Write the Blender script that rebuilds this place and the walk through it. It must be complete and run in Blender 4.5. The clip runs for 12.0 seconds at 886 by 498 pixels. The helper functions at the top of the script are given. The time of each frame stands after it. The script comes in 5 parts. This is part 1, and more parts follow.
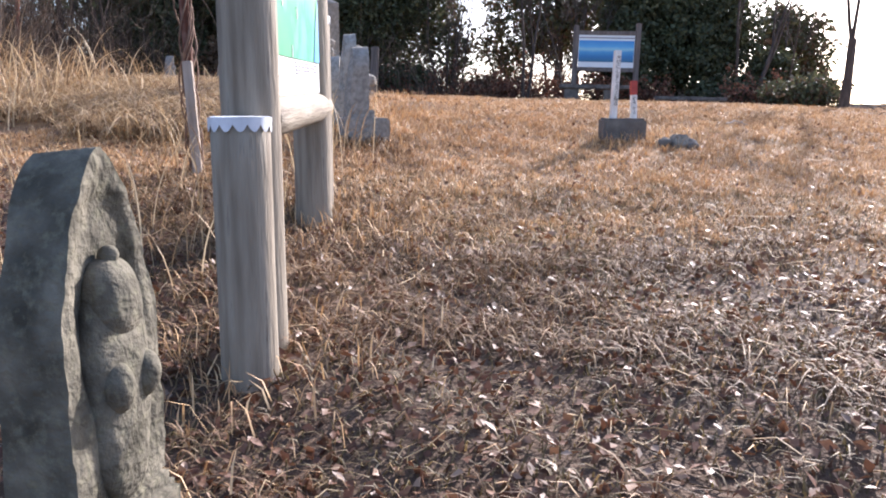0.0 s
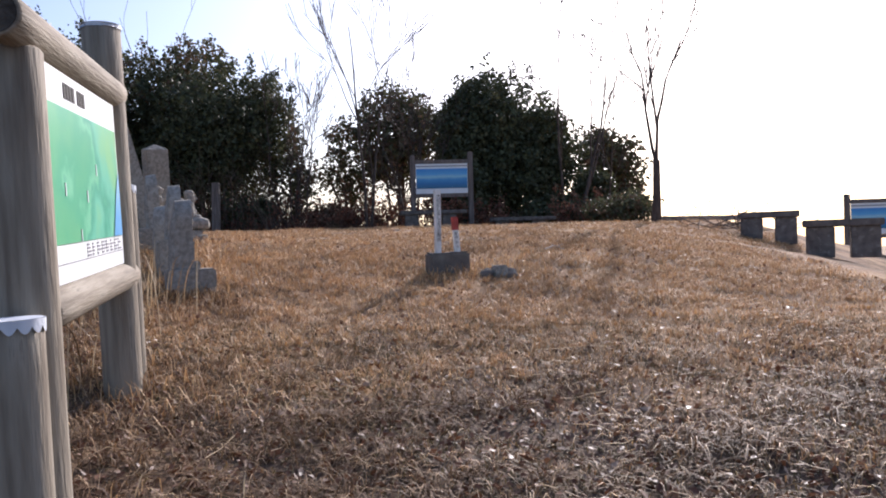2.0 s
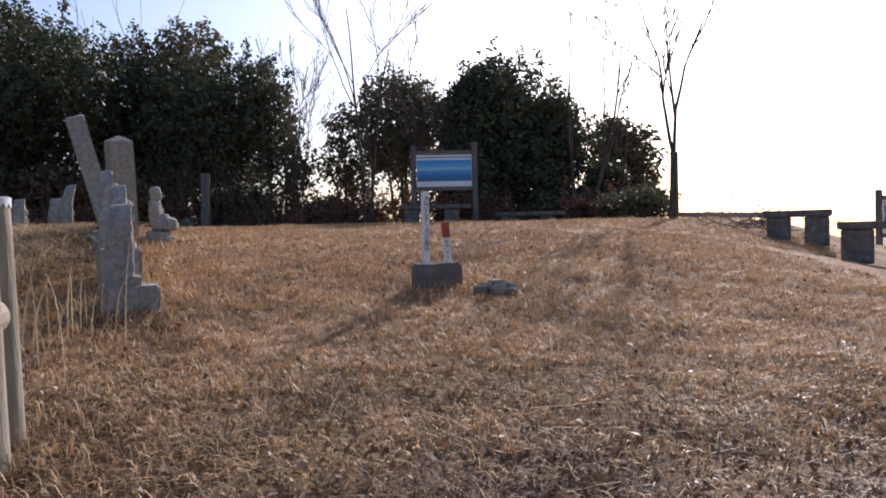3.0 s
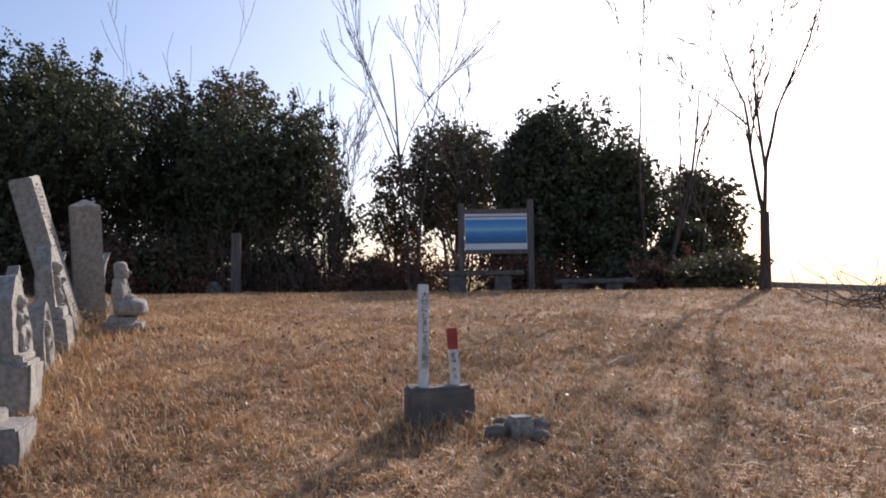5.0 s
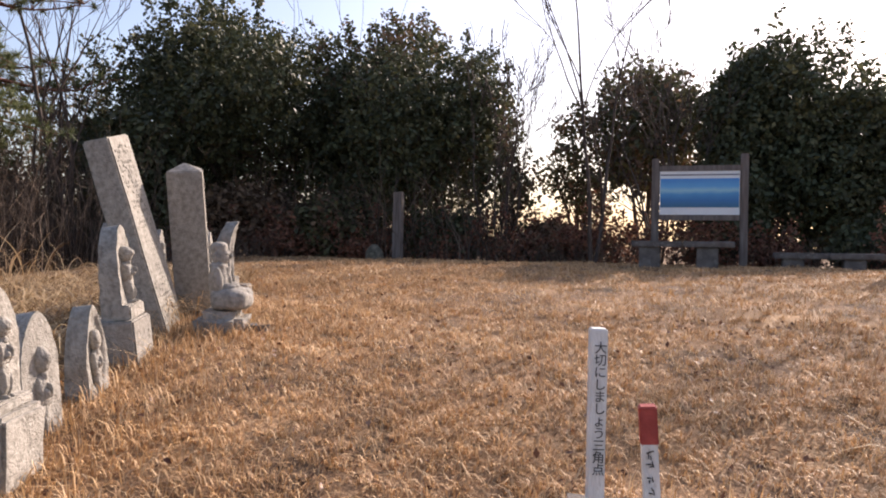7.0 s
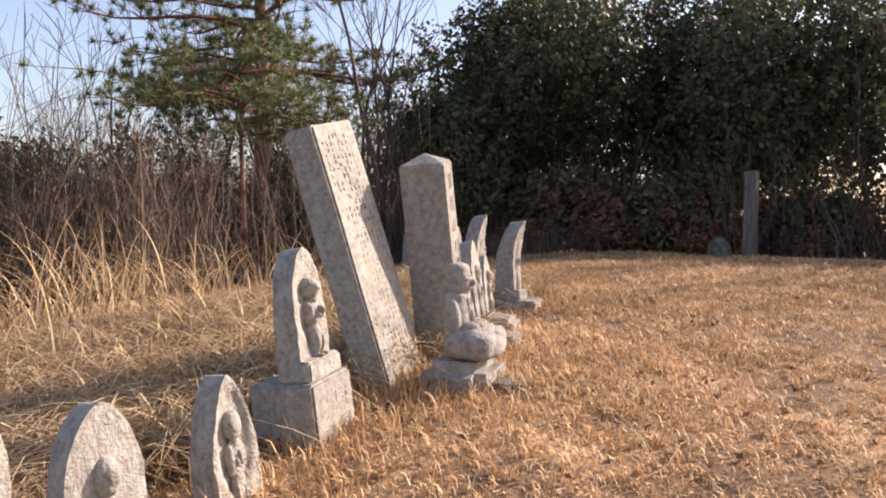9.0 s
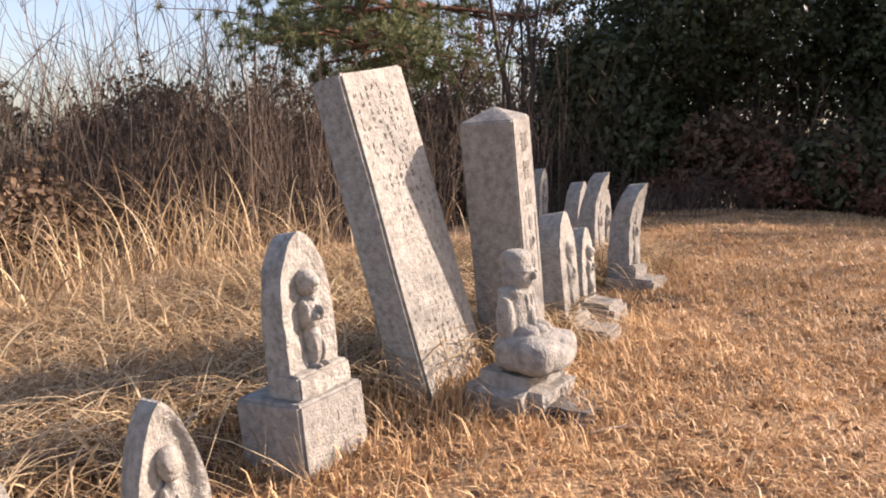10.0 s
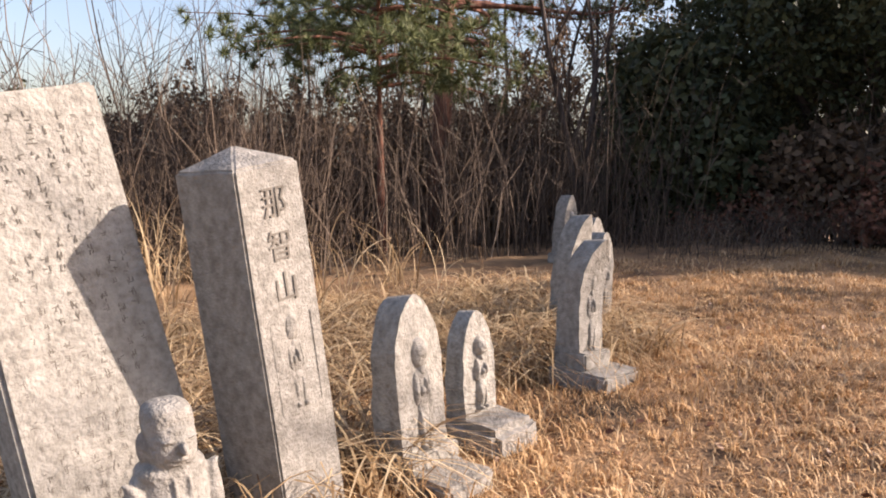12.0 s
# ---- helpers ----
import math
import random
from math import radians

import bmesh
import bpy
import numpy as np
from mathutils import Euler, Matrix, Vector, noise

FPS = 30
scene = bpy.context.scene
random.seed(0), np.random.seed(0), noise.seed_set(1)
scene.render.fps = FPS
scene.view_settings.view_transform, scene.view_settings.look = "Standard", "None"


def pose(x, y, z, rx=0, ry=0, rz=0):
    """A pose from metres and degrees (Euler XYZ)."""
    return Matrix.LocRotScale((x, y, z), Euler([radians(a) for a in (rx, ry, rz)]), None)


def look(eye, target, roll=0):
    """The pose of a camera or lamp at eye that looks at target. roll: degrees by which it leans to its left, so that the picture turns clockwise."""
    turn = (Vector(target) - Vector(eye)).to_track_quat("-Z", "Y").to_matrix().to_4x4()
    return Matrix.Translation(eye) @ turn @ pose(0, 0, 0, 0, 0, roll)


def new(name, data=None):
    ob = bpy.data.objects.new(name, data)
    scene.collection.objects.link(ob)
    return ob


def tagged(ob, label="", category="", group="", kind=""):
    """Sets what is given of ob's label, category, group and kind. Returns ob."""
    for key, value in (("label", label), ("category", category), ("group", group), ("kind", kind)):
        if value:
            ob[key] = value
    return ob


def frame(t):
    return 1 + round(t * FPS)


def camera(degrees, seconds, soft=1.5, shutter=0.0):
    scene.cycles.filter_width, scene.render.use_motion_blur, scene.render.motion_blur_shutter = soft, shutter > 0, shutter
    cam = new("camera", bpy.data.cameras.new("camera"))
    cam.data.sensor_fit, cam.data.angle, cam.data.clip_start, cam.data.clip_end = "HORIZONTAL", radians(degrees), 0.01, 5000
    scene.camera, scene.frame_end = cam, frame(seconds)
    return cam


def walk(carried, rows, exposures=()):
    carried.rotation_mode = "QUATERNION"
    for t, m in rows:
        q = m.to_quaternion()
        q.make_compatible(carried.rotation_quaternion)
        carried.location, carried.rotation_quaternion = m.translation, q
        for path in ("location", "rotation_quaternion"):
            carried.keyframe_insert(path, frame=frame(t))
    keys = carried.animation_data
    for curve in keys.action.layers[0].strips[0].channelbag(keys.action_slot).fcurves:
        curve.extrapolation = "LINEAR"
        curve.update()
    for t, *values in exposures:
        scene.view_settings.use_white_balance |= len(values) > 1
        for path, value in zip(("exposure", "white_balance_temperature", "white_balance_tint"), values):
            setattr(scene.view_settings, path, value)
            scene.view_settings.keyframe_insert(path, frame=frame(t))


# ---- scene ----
cam = camera(59.6, 12.0, soft=1.9)


def aim(eye, yaw, pitch, roll):
    """A camera pose from its eye and degrees: yaw to the left of +y, pitch up, roll as look() takes it."""
    a, b = radians(yaw), radians(pitch)
    way = Vector((-math.sin(a) * math.cos(b), math.cos(a) * math.cos(b), math.sin(b)))
    return look(eye, Vector(eye) + way, roll)


PATH = [
    (0, aim((-0.605, -1.943, 0.806), 9.91, -8.81, 1.82)),
    (0.5, aim((-0.662, -2.013, 0.824), 4.91, -5.97, -0.36)),
    (1, aim((-0.649, -2.049, 0.845), 2.41, -1.76, -1.52)),
    (1.5, aim((-0.626, -2.110, 0.922), 1.28, -0.22, -1.31)),
    (2, aim((-0.331, -2.051, 1.009), -0.28, -0.14, -1.52)),
    (2.5, aim((-0.194, -1.577, 1.104), 0.03, -0.72, -1.42)),
    (2.7, aim((-0.167, -1.358, 1.150), 0.30, -1.08, -1.30)),
    (4.3, aim((0.109, 0.295, 1.427), 1.52, 0.50, -0.61)),
    (4.5, aim((0.177, 0.447, 1.500), 2.26, 1.53, -0.23)),
    (5, aim((0.266, 0.860, 1.567), 5.89, 2.64, -0.61)),
    (5.5, aim((0.213, 1.418, 1.660), 8.07, 2.18, -0.39)),
    (6, aim((0.219, 1.905, 1.755), 10.86, 0.88, 0.01)),
    (6.5, aim((0.075, 2.348, 1.827), 14.84, -0.53, 0.81)),
    (6.7, aim((0.073, 2.536, 1.853), 16.71, -0.80, 0.75)),
    (8.5, aim((-0.429, 4.309, 2.056), 37.19, -2.35, -0.10)),
    (9, aim((-0.588, 4.771, 2.086), 45.37, -2.79, -0.39)),
    (9.5, aim((-0.734, 5.243, 2.134), 51.81, -4.75, -0.79)),
    (10, aim((-0.899, 5.739, 2.224), 57.74, -7.30, 0.42)),
    (10.5, aim((-1.098, 6.209, 2.293), 63.57, -8.60, 1.24)),
    (11, aim((-1.230, 6.721, 2.336), 67.67, -7.10, 1.34)),
    (11.3, aim((-1.322, 7.006, 2.362), 68.32, -6.79, 1.10)),
    (11.5, aim((-1.394, 7.199, 2.378), 68.75, -6.72, 1.08)),
    (12, aim((-1.507, 7.647, 2.429), 67.53, -7.21, 1.04)),
]
EXPOSURES = [(0.0, 1.3, 5850, 20), (0.7, 1.12, 5850, 20), (1.5, 0.62, 5850, 20), (2.5, 0.28, 5850, 20), (5.0, 0.15, 6000, 20), (6.0, 0.4, 6200, 21), (7.0, 0.7, 6700, 23),
             (9.5, 0.95, 6850, 24), (12.0, 0.82, 6750, 22)]
walk(cam, PATH, EXPOSURES)

# ---- light: a low winter sun ahead and to the right, thin haze ----
SUN_AZ, SUN_EL = radians(66), radians(29)          # azimuth from +x towards +y
world = bpy.data.worlds.new("world")
scene.world = world
world.use_nodes = True
wn = world.node_tree
sky = wn.nodes.new("ShaderNodeTexSky")
sky.sky_type, sky.sun_disc = "NISHITA", False
sky.sun_elevation, sky.sun_rotation = SUN_EL, radians(90) - SUN_AZ
sky.air_density, sky.dust_density, sky.ozone_density = 1.0, 2.2, 1.5
wn.links.new(sky.outputs[0], wn.nodes["Background"].inputs[0])
wn.nodes["Background"].inputs[1].default_value = 0.14
sun_data = bpy.data.lights.new("sun", "SUN")
sun_data.energy, sun_data.angle, sun_data.color = 5.0, radians(0.6), (1.0, 0.92, 0.80)
sun = new("sun", sun_data)
to_sun = Vector((math.cos(SUN_AZ) * math.cos(SUN_EL), math.sin(SUN_AZ) * math.cos(SUN_EL), math.sin(SUN_EL)))
sun.matrix_world = look(to_sun * 50, (0, 0, 0))


# ---- materials ----
def mat(name, stops, scale=6.0, detail=6.0, rough=0.85, bump=0.3, bump_scale=60.0, spot=None, spot_scale=12.0,
        spot_cut=(0.55, 0.62), stretch=(1, 1, 1), island=0.0, metallic=0.0, translucent=0.0, objvar=0.0, spec=0.3):
    """A procedural surface: a noise ramp over stops, an optional second layer of spots, bump of two sizes, and a shade per loose piece."""
    m = bpy.data.materials.new(name)
    m.use_nodes = True
    t, n = m.node_tree, m.node_tree.nodes
    bsdf = n["Principled BSDF"]
    co = n.new("ShaderNodeTexCoord")
    mp = n.new("ShaderNodeMapping")
    mp.inputs["Scale"].default_value = stretch
    t.links.new(co.outputs["Object"], mp.inputs["Vector"])
    nz = n.new("ShaderNodeTexNoise")
    nz.inputs["Scale"].default_value, nz.inputs["Detail"].default_value = scale, detail
    t.links.new(mp.outputs[0], nz.inputs["Vector"])
    fac = nz.outputs["Fac"]
    if island or objvar:
        src = n.new("ShaderNodeNewGeometry").outputs["Random Per Island"] if island else n.new("ShaderNodeObjectInfo").outputs["Random"]
        mx = n.new("ShaderNodeMix")
        mx.inputs[0].default_value = island or objvar
        t.links.new(fac, mx.inputs[2])
        t.links.new(src, mx.inputs[3])
        fac = mx.outputs[0]
    rp = n.new("ShaderNodeValToRGB")
    while len(rp.color_ramp.elements) < len(stops):
        rp.color_ramp.elements.new(0.5)
    for e, (p, c) in zip(rp.color_ramp.elements, stops):
        e.position, e.color = p, (*c, 1)
    t.links.new(fac, rp.inputs[0])
    col = rp.outputs[0]
    if spot:
        sn = n.new("ShaderNodeTexNoise")
        sn.inputs["Scale"].default_value, sn.inputs["Detail"].default_value, sn.inputs["Roughness"].default_value = spot_scale, 8, 0.65
        t.links.new(mp.outputs[0], sn.inputs["Vector"])
        sr = n.new("ShaderNodeValToRGB")
        sr.color_ramp.elements[0].position, sr.color_ramp.elements[1].position = spot_cut
        t.links.new(sn.outputs["Fac"], sr.inputs[0])
        mx = n.new("ShaderNodeMix")
        mx.data_type = "RGBA"
        t.links.new(sr.outputs[0], mx.inputs[0])
        t.links.new(col, mx.inputs[6])
        mx.inputs[7].default_value = (*spot, 1)
        col = mx.outputs[2]
    t.links.new(col, bsdf.inputs["Base Color"])
    bsdf.inputs["Roughness"].default_value, bsdf.inputs["Metallic"].default_value = rough, metallic
    bsdf.inputs["Specular IOR Level"].default_value = spec
    if bump:
        bn = n.new("ShaderNodeTexNoise")
        bn.inputs["Scale"].default_value, bn.inputs["Detail"].default_value = bump_scale, 5
        t.links.new(mp.outputs[0], bn.inputs["Vector"])
        bp = n.new("ShaderNodeBump")
        bp.inputs["Strength"].default_value, bp.inputs["Distance"].default_value = bump, 0.02
        t.links.new(bn.outputs["Fac"], bp.inputs["Height"])
        t.links.new(bp.outputs[0], bsdf.inputs["Normal"])
    if translucent:
        tr = n.new("ShaderNodeBsdfTranslucent")
        t.links.new(col, tr.inputs["Color"])
        ms = n.new("ShaderNodeMixShader")
        ms.inputs[0].default_value = translucent
        t.links.new(bsdf.outputs[0], ms.inputs[1])
        t.links.new(tr.outputs[0], ms.inputs[2])
        t.links.new(ms.outputs[0], n["Material Output"].inputs["Surface"])
    return m


M_GROUND = mat("dry_turf", [(0.3, (0.13, 0.076, 0.042)), (0.5, (0.29, 0.172, 0.088)), (0.7, (0.43, 0.27, 0.135))], scale=1.3, detail=9,
               bump=0.9, bump_scale=45, spot=(0.06, 0.042, 0.026), spot_scale=2.2, spot_cut=(0.5, 0.72), rough=0.95)
M_GRASS = mat("dry_grass", [(0.05, (0.20, 0.105, 0.05)), (0.35, (0.48, 0.285, 0.135)), (0.7, (0.72, 0.475, 0.24)), (1.0, (0.82, 0.69, 0.48))],
              scale=0.8, island=0.62, bump=0, rough=0.6, translucent=0.16)
M_GREEN_GRASS = mat("mixed_grass", [(0.05, (0.075, 0.05, 0.026)), (0.4, (0.13, 0.10, 0.042)), (0.75, (0.24, 0.165, 0.08)), (1.0, (0.42, 0.31, 0.2))],
                    scale=0.8, island=0.7, bump=0, rough=0.6, translucent=0.3)
M_DEADGRASS = mat("dead_grass", [(0.1, (0.085, 0.048, 0.028)), (0.5, (0.20, 0.115, 0.06)), (0.9, (0.42, 0.28, 0.15))], scale=1.0, island=0.7, bump=0, rough=0.65,
                  translucent=0.15)
M_STRAW = mat("straw", [(0.1, (0.15, 0.088, 0.046)), (0.5, (0.46, 0.31, 0.16)), (0.9, (0.76, 0.59, 0.36))], scale=1.0, island=0.8, bump=0,
              rough=0.55, translucent=0.25)
M_LITTER = mat("leaf_litter", [(0.05, (0.07, 0.03, 0.018)), (0.4, (0.17, 0.075, 0.04)), (0.8, (0.22, 0.115, 0.066)), (1.0, (0.42, 0.33, 0.25))],
               scale=2.0, island=0.85, bump=0, rough=0.5, translucent=0.15)
M_STONE = mat("lichened_stone", [(0.3, (0.21, 0.193, 0.164)), (0.5, (0.30, 0.278, 0.238)), (0.7, (0.385, 0.358, 0.313))], scale=34, detail=12, bump=0.6,
              bump_scale=70, spot=(0.41, 0.382, 0.333), spot_scale=16, spot_cut=(0.46, 0.68), rough=0.92, spec=0.15)
M_STONE2 = mat("plain_stone", [(0.3, (0.205, 0.19, 0.163)), (0.5, (0.27, 0.25, 0.217)), (0.7, (0.365, 0.34, 0.30))], scale=30, detail=12, bump=0.6,
               bump_scale=90, spot=(0.375, 0.35, 0.308), spot_scale=13, spot_cut=(0.48, 0.68), rough=0.92, spec=0.15)
M_MOSSY = mat("mossy_stone", [(0.3, (0.06, 0.055, 0.042)), (0.5, (0.12, 0.11, 0.085)), (0.7, (0.21, 0.19, 0.145))], scale=14, detail=10, bump=0.5,
              bump_scale=60, spot=(0.19, 0.18, 0.125), spot_scale=48, spot_cut=(0.5, 0.75), rough=0.95, spec=0.1)
M_INSCR = mat("cut_letters", [(0.3, (0.12, 0.105, 0.086)), (0.7, (0.25, 0.225, 0.19))], scale=22, bump=0, rough=0.95, spec=0.1)
M_LOG = mat("weathered_log", [(0.25, (0.15, 0.12, 0.088)), (0.5, (0.25, 0.212, 0.16)), (0.75, (0.36, 0.32, 0.255))], scale=5, detail=9,
            stretch=(5, 5, 0.5), bump=0.38, bump_scale=16, spot=(0.10, 0.08, 0.06), spot_scale=5, spot_cut=(0.6, 0.72), rough=0.8)
M_DARKLOG = mat("log_end", [(0.3, (0.03, 0.025, 0.02)), (0.7, (0.10, 0.085, 0.07))], scale=25, bump=0.6, rough=0.9)
M_BOARDWOOD = mat("grey_board_wood", [(0.3, (0.11, 0.09, 0.08)), (0.7, (0.22, 0.185, 0.16))], scale=4, stretch=(6, 6, 0.6), bump=0.4, bump_scale=20)
M_METAL = mat("painted_tin", [(0.3, (0.52, 0.55, 0.6)), (0.7, (0.72, 0.75, 0.8))], scale=14, bump=0.1, rough=0.45)
M_WHITE = mat("white_paint", [(0.3, (0.62, 0.60, 0.56)), (0.6, (0.80, 0.78, 0.74))], scale=9, stretch=(3, 3, 0.7), bump=0.25, spot=(0.4, 0.36, 0.3),
              spot_scale=14, spot_cut=(0.6, 0.72), rough=0.6)
M_RED = mat("red_paint", [(0.3, (0.28, 0.045, 0.035)), (0.7, (0.42, 0.075, 0.06))], scale=14, bump=0.2, rough=0.6)
M_INK = mat("black_ink", [(0.3, (0.03, 0.03, 0.03)), (0.7, (0.07, 0.065, 0.06))], scale=60, bump=0)
M_CONCRETE = mat("concrete", [(0.3, (0.10, 0.088, 0.076)), (0.7, (0.21, 0.19, 0.17))], scale=8, detail=9, bump=0.5, bump_scale=90, spot=(0.14, 0.13, 0.115),
                 spot_scale=6, spot_cut=(0.56, 0.7), rough=0.92)
M_BENCH = mat("dark_weathered_stone", [(0.3, (0.10, 0.085, 0.075)), (0.7, (0.20, 0.175, 0.155))], scale=8, detail=9, bump=0.5, bump_scale=90, spot=(0.26, 0.24, 0.21),
              spot_scale=14, spot_cut=(0.56, 0.7), rough=0.9)
M_RUST = mat("rust", [(0.3, (0.045, 0.018, 0.012)), (0.55, (0.12, 0.045, 0.028)), (0.75, (0.30, 0.20, 0.16))], scale=12, bump=0.6, stretch=(1, 1, 0.4))
M_VINE = mat("dry_vine", [(0.3, (0.09, 0.05, 0.035)), (0.7, (0.26, 0.17, 0.12))], scale=20, bump=0, island=0.5)
M_LATH = mat("pale_lath", [(0.3, (0.30, 0.24, 0.19)), (0.7, (0.52, 0.45, 0.38))], scale=6, stretch=(5, 5, 0.5), bump=0.4)
M_BARK = mat("grey_bark", [(0.3, (0.055, 0.04, 0.032)), (0.7, (0.13, 0.095, 0.075))], scale=10, stretch=(2, 2, 0.5), bump=0.6, bump_scale=25)
M_PINEBARK = mat("red_pine_bark", [(0.3, (0.10, 0.045, 0.03)), (0.55, (0.24, 0.11, 0.07)), (0.75, (0.34, 0.18, 0.12))], scale=8, stretch=(2, 2, 0.6),
                 bump=0.8, bump_scale=18)
M_TWIG = mat("brush_stem", [(0.1, (0.045, 0.032, 0.025)), (0.5, (0.10, 0.072, 0.054)), (0.9, (0.28, 0.205, 0.145))], scale=1, island=0.7, bump=0)
M_LEAF = mat("evergreen_leaf", [(0.1, (0.04, 0.046, 0.026)), (0.5, (0.07, 0.08, 0.04)), (0.9, (0.13, 0.14, 0.065))], scale=0.7, island=0.55,
             bump=0, rough=0.5, translucent=0.12, spec=0.2)
M_LEAF2 = mat("olive_leaf", [(0.1, (0.05, 0.052, 0.028)), (0.5, (0.10, 0.10, 0.05)), (0.9, (0.18, 0.175, 0.085))], scale=0.7, island=0.55,
              bump=0, rough=0.5, translucent=0.2, spec=0.2)
M_NEEDLE = mat("pine_needle", [(0.1, (0.06, 0.075, 0.03)), (0.5, (0.13, 0.15, 0.06)), (0.9, (0.24, 0.25, 0.11))], scale=1.0, island=0.5, bump=0,
               rough=0.5, translucent=0.2)
M_BROWNLEAF = mat("dry_brown_leaf", [(0.1, (0.085, 0.055, 0.036)), (0.5, (0.17, 0.11, 0.068)), (0.9, (0.30, 0.20, 0.12))], scale=1.0, island=0.6, bump=0, translucent=0.2)
M_REDLEAF = mat("dry_red_leaf", [(0.1, (0.12, 0.05, 0.034)), (0.9, (0.36, 0.17, 0.105))], scale=1.0, island=0.7, bump=0, translucent=0.35)


def soil_near_start(m):
    """Bare dark soil and litter show through the turf below the map board."""
    t, n = m.node_tree, m.node_tree.nodes
    bsdf = n["Principled BSDF"]
    old = bsdf.inputs["Base Color"].links[0].from_socket
    co = n.new("ShaderNodeTexCoord")
    sep = n.new("ShaderNodeSeparateXYZ")
    t.links.new(co.outputs["Object"], sep.inputs[0])
    nz = n.new("ShaderNodeTexNoise")
    nz.inputs["Scale"].default_value, nz.inputs["Detail"].default_value = 1.4, 6
    t.links.new(co.outputs["Object"], nz.inputs["Vector"])
    ad = n.new("ShaderNodeMath")
    ad.operation = "MULTIPLY_ADD"
    t.links.new(nz.outputs["Fac"], ad.inputs[0])
    ad.inputs[1].default_value = 5.0
    t.links.new(sep.outputs["Y"], ad.inputs[2])
    rg = n.new("ShaderNodeMapRange")
    rg.inputs["From Min"].default_value, rg.inputs["From Max"].default_value = 3.6, 6.2
    t.links.new(ad.outputs[0], rg.inputs["Value"])
    mx = n.new("ShaderNodeMix")
    mx.data_type = "RGBA"
    t.links.new(rg.outputs[0], mx.inputs[0])
    mx.inputs[6].default_value = (0.105, 0.068, 0.045, 1)
    t.links.new(old, mx.inputs[7])
    t.links.new(mx.outputs[2], bsdf.inputs["Base Color"])


soil_near_start(M_GROUND)


# ---- mesh helpers ----
def mesh_of(name, verts, faces, material, smooth=False):
    me = bpy.data.meshes.new(name)
    me.from_pydata([tuple(v) for v in verts], [], [tuple(int(i) for i in f) for f in faces])
    me.materials.append(material)
    if smooth:
        me.shade_smooth()
    return me


def mesh_flat(name, verts, corners, sizes, material):
    """A mesh from arrays: verts (n, 3), the corners of all faces in one row, and how many each face has."""
    me = bpy.data.meshes.new(name)
    verts, corners, sizes = np.asarray(verts, np.float32), np.asarray(corners, np.int32), np.asarray(sizes, np.int32)
    me.vertices.add(len(verts))
    me.vertices.foreach_set("co", verts.ravel())
    me.loops.add(len(corners))
    me.loops.foreach_set("vertex_index", corners)
    me.polygons.add(len(sizes))
    me.polygons.foreach_set("loop_start", np.concatenate(([0], np.cumsum(sizes)[:-1])).astype(np.int32))
    me.update(calc_edges=True)
    me.materials.append(material)
    return me


def part(name, me, material, parent, label=""):
    """Links a bmesh or a mesh as one object under a thing or a part."""
    if isinstance(me, bmesh.types.BMesh):
        data = bpy.data.meshes.new(name)
        me.to_mesh(data)
        me.free()
        data.materials.append(material)
    else:
        data = me
    ob = new(name, data)
    ob.parent = parent
    return tagged(ob, label)


def thing(name, m, label, category, group="", kind="", data=None):
    ob = new(name, data)
    if data is None:
        ob.empty_display_size = 0.1
    ob.matrix_world = m
    return tagged(ob, label, category, group, kind)


def rough_up(bm, amount, freq=7.0, seed=0):
    for v in bm.verts:
        p = v.co * freq + Vector((seed * 7.3, seed * 3.1, seed))
        v.co += Vector(noise.noise_vector(p)) * amount


def box(sx, sy, sz, bevel=0.008, cuts=0, worn=0.0, seed=0, at=(0, 0, 0), taper=1.0):
    """A block standing on z = 0 round its middle, with rounded, worn edges."""
    bm = bmesh.new()
    bmesh.ops.create_cube(bm, size=1)
    for v in bm.verts:
        k = taper if v.co.z > 0 else 1
        v.co = Vector((v.co.x * sx * k, v.co.y * sy * k, (v.co.z + 0.5) * sz))
    if bevel:
        bmesh.ops.bevel(bm, geom=bm.edges[:], offset=bevel, segments=2, affect="EDGES")
    if cuts:
        bmesh.ops.subdivide_edges(bm, edges=[e for e in bm.edges if e.calc_length() > 0.04], cuts=cuts, use_grid_fill=True)
    if worn:
        rough_up(bm, worn, 9, seed)
    bmesh.ops.translate(bm, verts=bm.verts, vec=at)
    return bm


def merge(*bms):
    """Several bmeshes as one."""
    out = bms[0]
    for b in bms[1:]:
        me = bpy.data.meshes.new("tmp")
        b.to_mesh(me)
        b.free()
        out.from_mesh(me)
        bpy.data.meshes.remove(me)
    return out


def log_bm(r, length, sides=20, seed=0, chamfer=0.012, taper=1.0):
    """A peeled log along z, with chamfered ends and a little waviness."""
    bm = bmesh.new()
    rings = []
    zs = [0, chamfer] + [length * k / 8 for k in range(1, 8)] + [length - chamfer, length]
    for i, z in enumerate(zs):
        rr = r * (1 + (taper - 1) * z / length) * (0.9 if i in (0, len(zs) - 1) else 1)
        ring = []
        for k in range(sides):
            a = 2 * math.pi * k / sides
            w = 1 + 0.035 * noise.noise(Vector((math.cos(a) * 1.5, math.sin(a) * 1.5, z * 1.3 + seed * 5)))
            ring.append(bm.verts.new((rr * w * math.cos(a), rr * w * math.sin(a), z)))
        rings.append(ring)
    for a, b in zip(rings, rings[1:]):
        for k in range(sides):
            bm.faces.new((a[k], a[(k + 1) % sides], b[(k + 1) % sides], b[k])).smooth = True
    bm.faces.new(rings[0][::-1])
    bm.faces.new(rings[-1])
    return bm


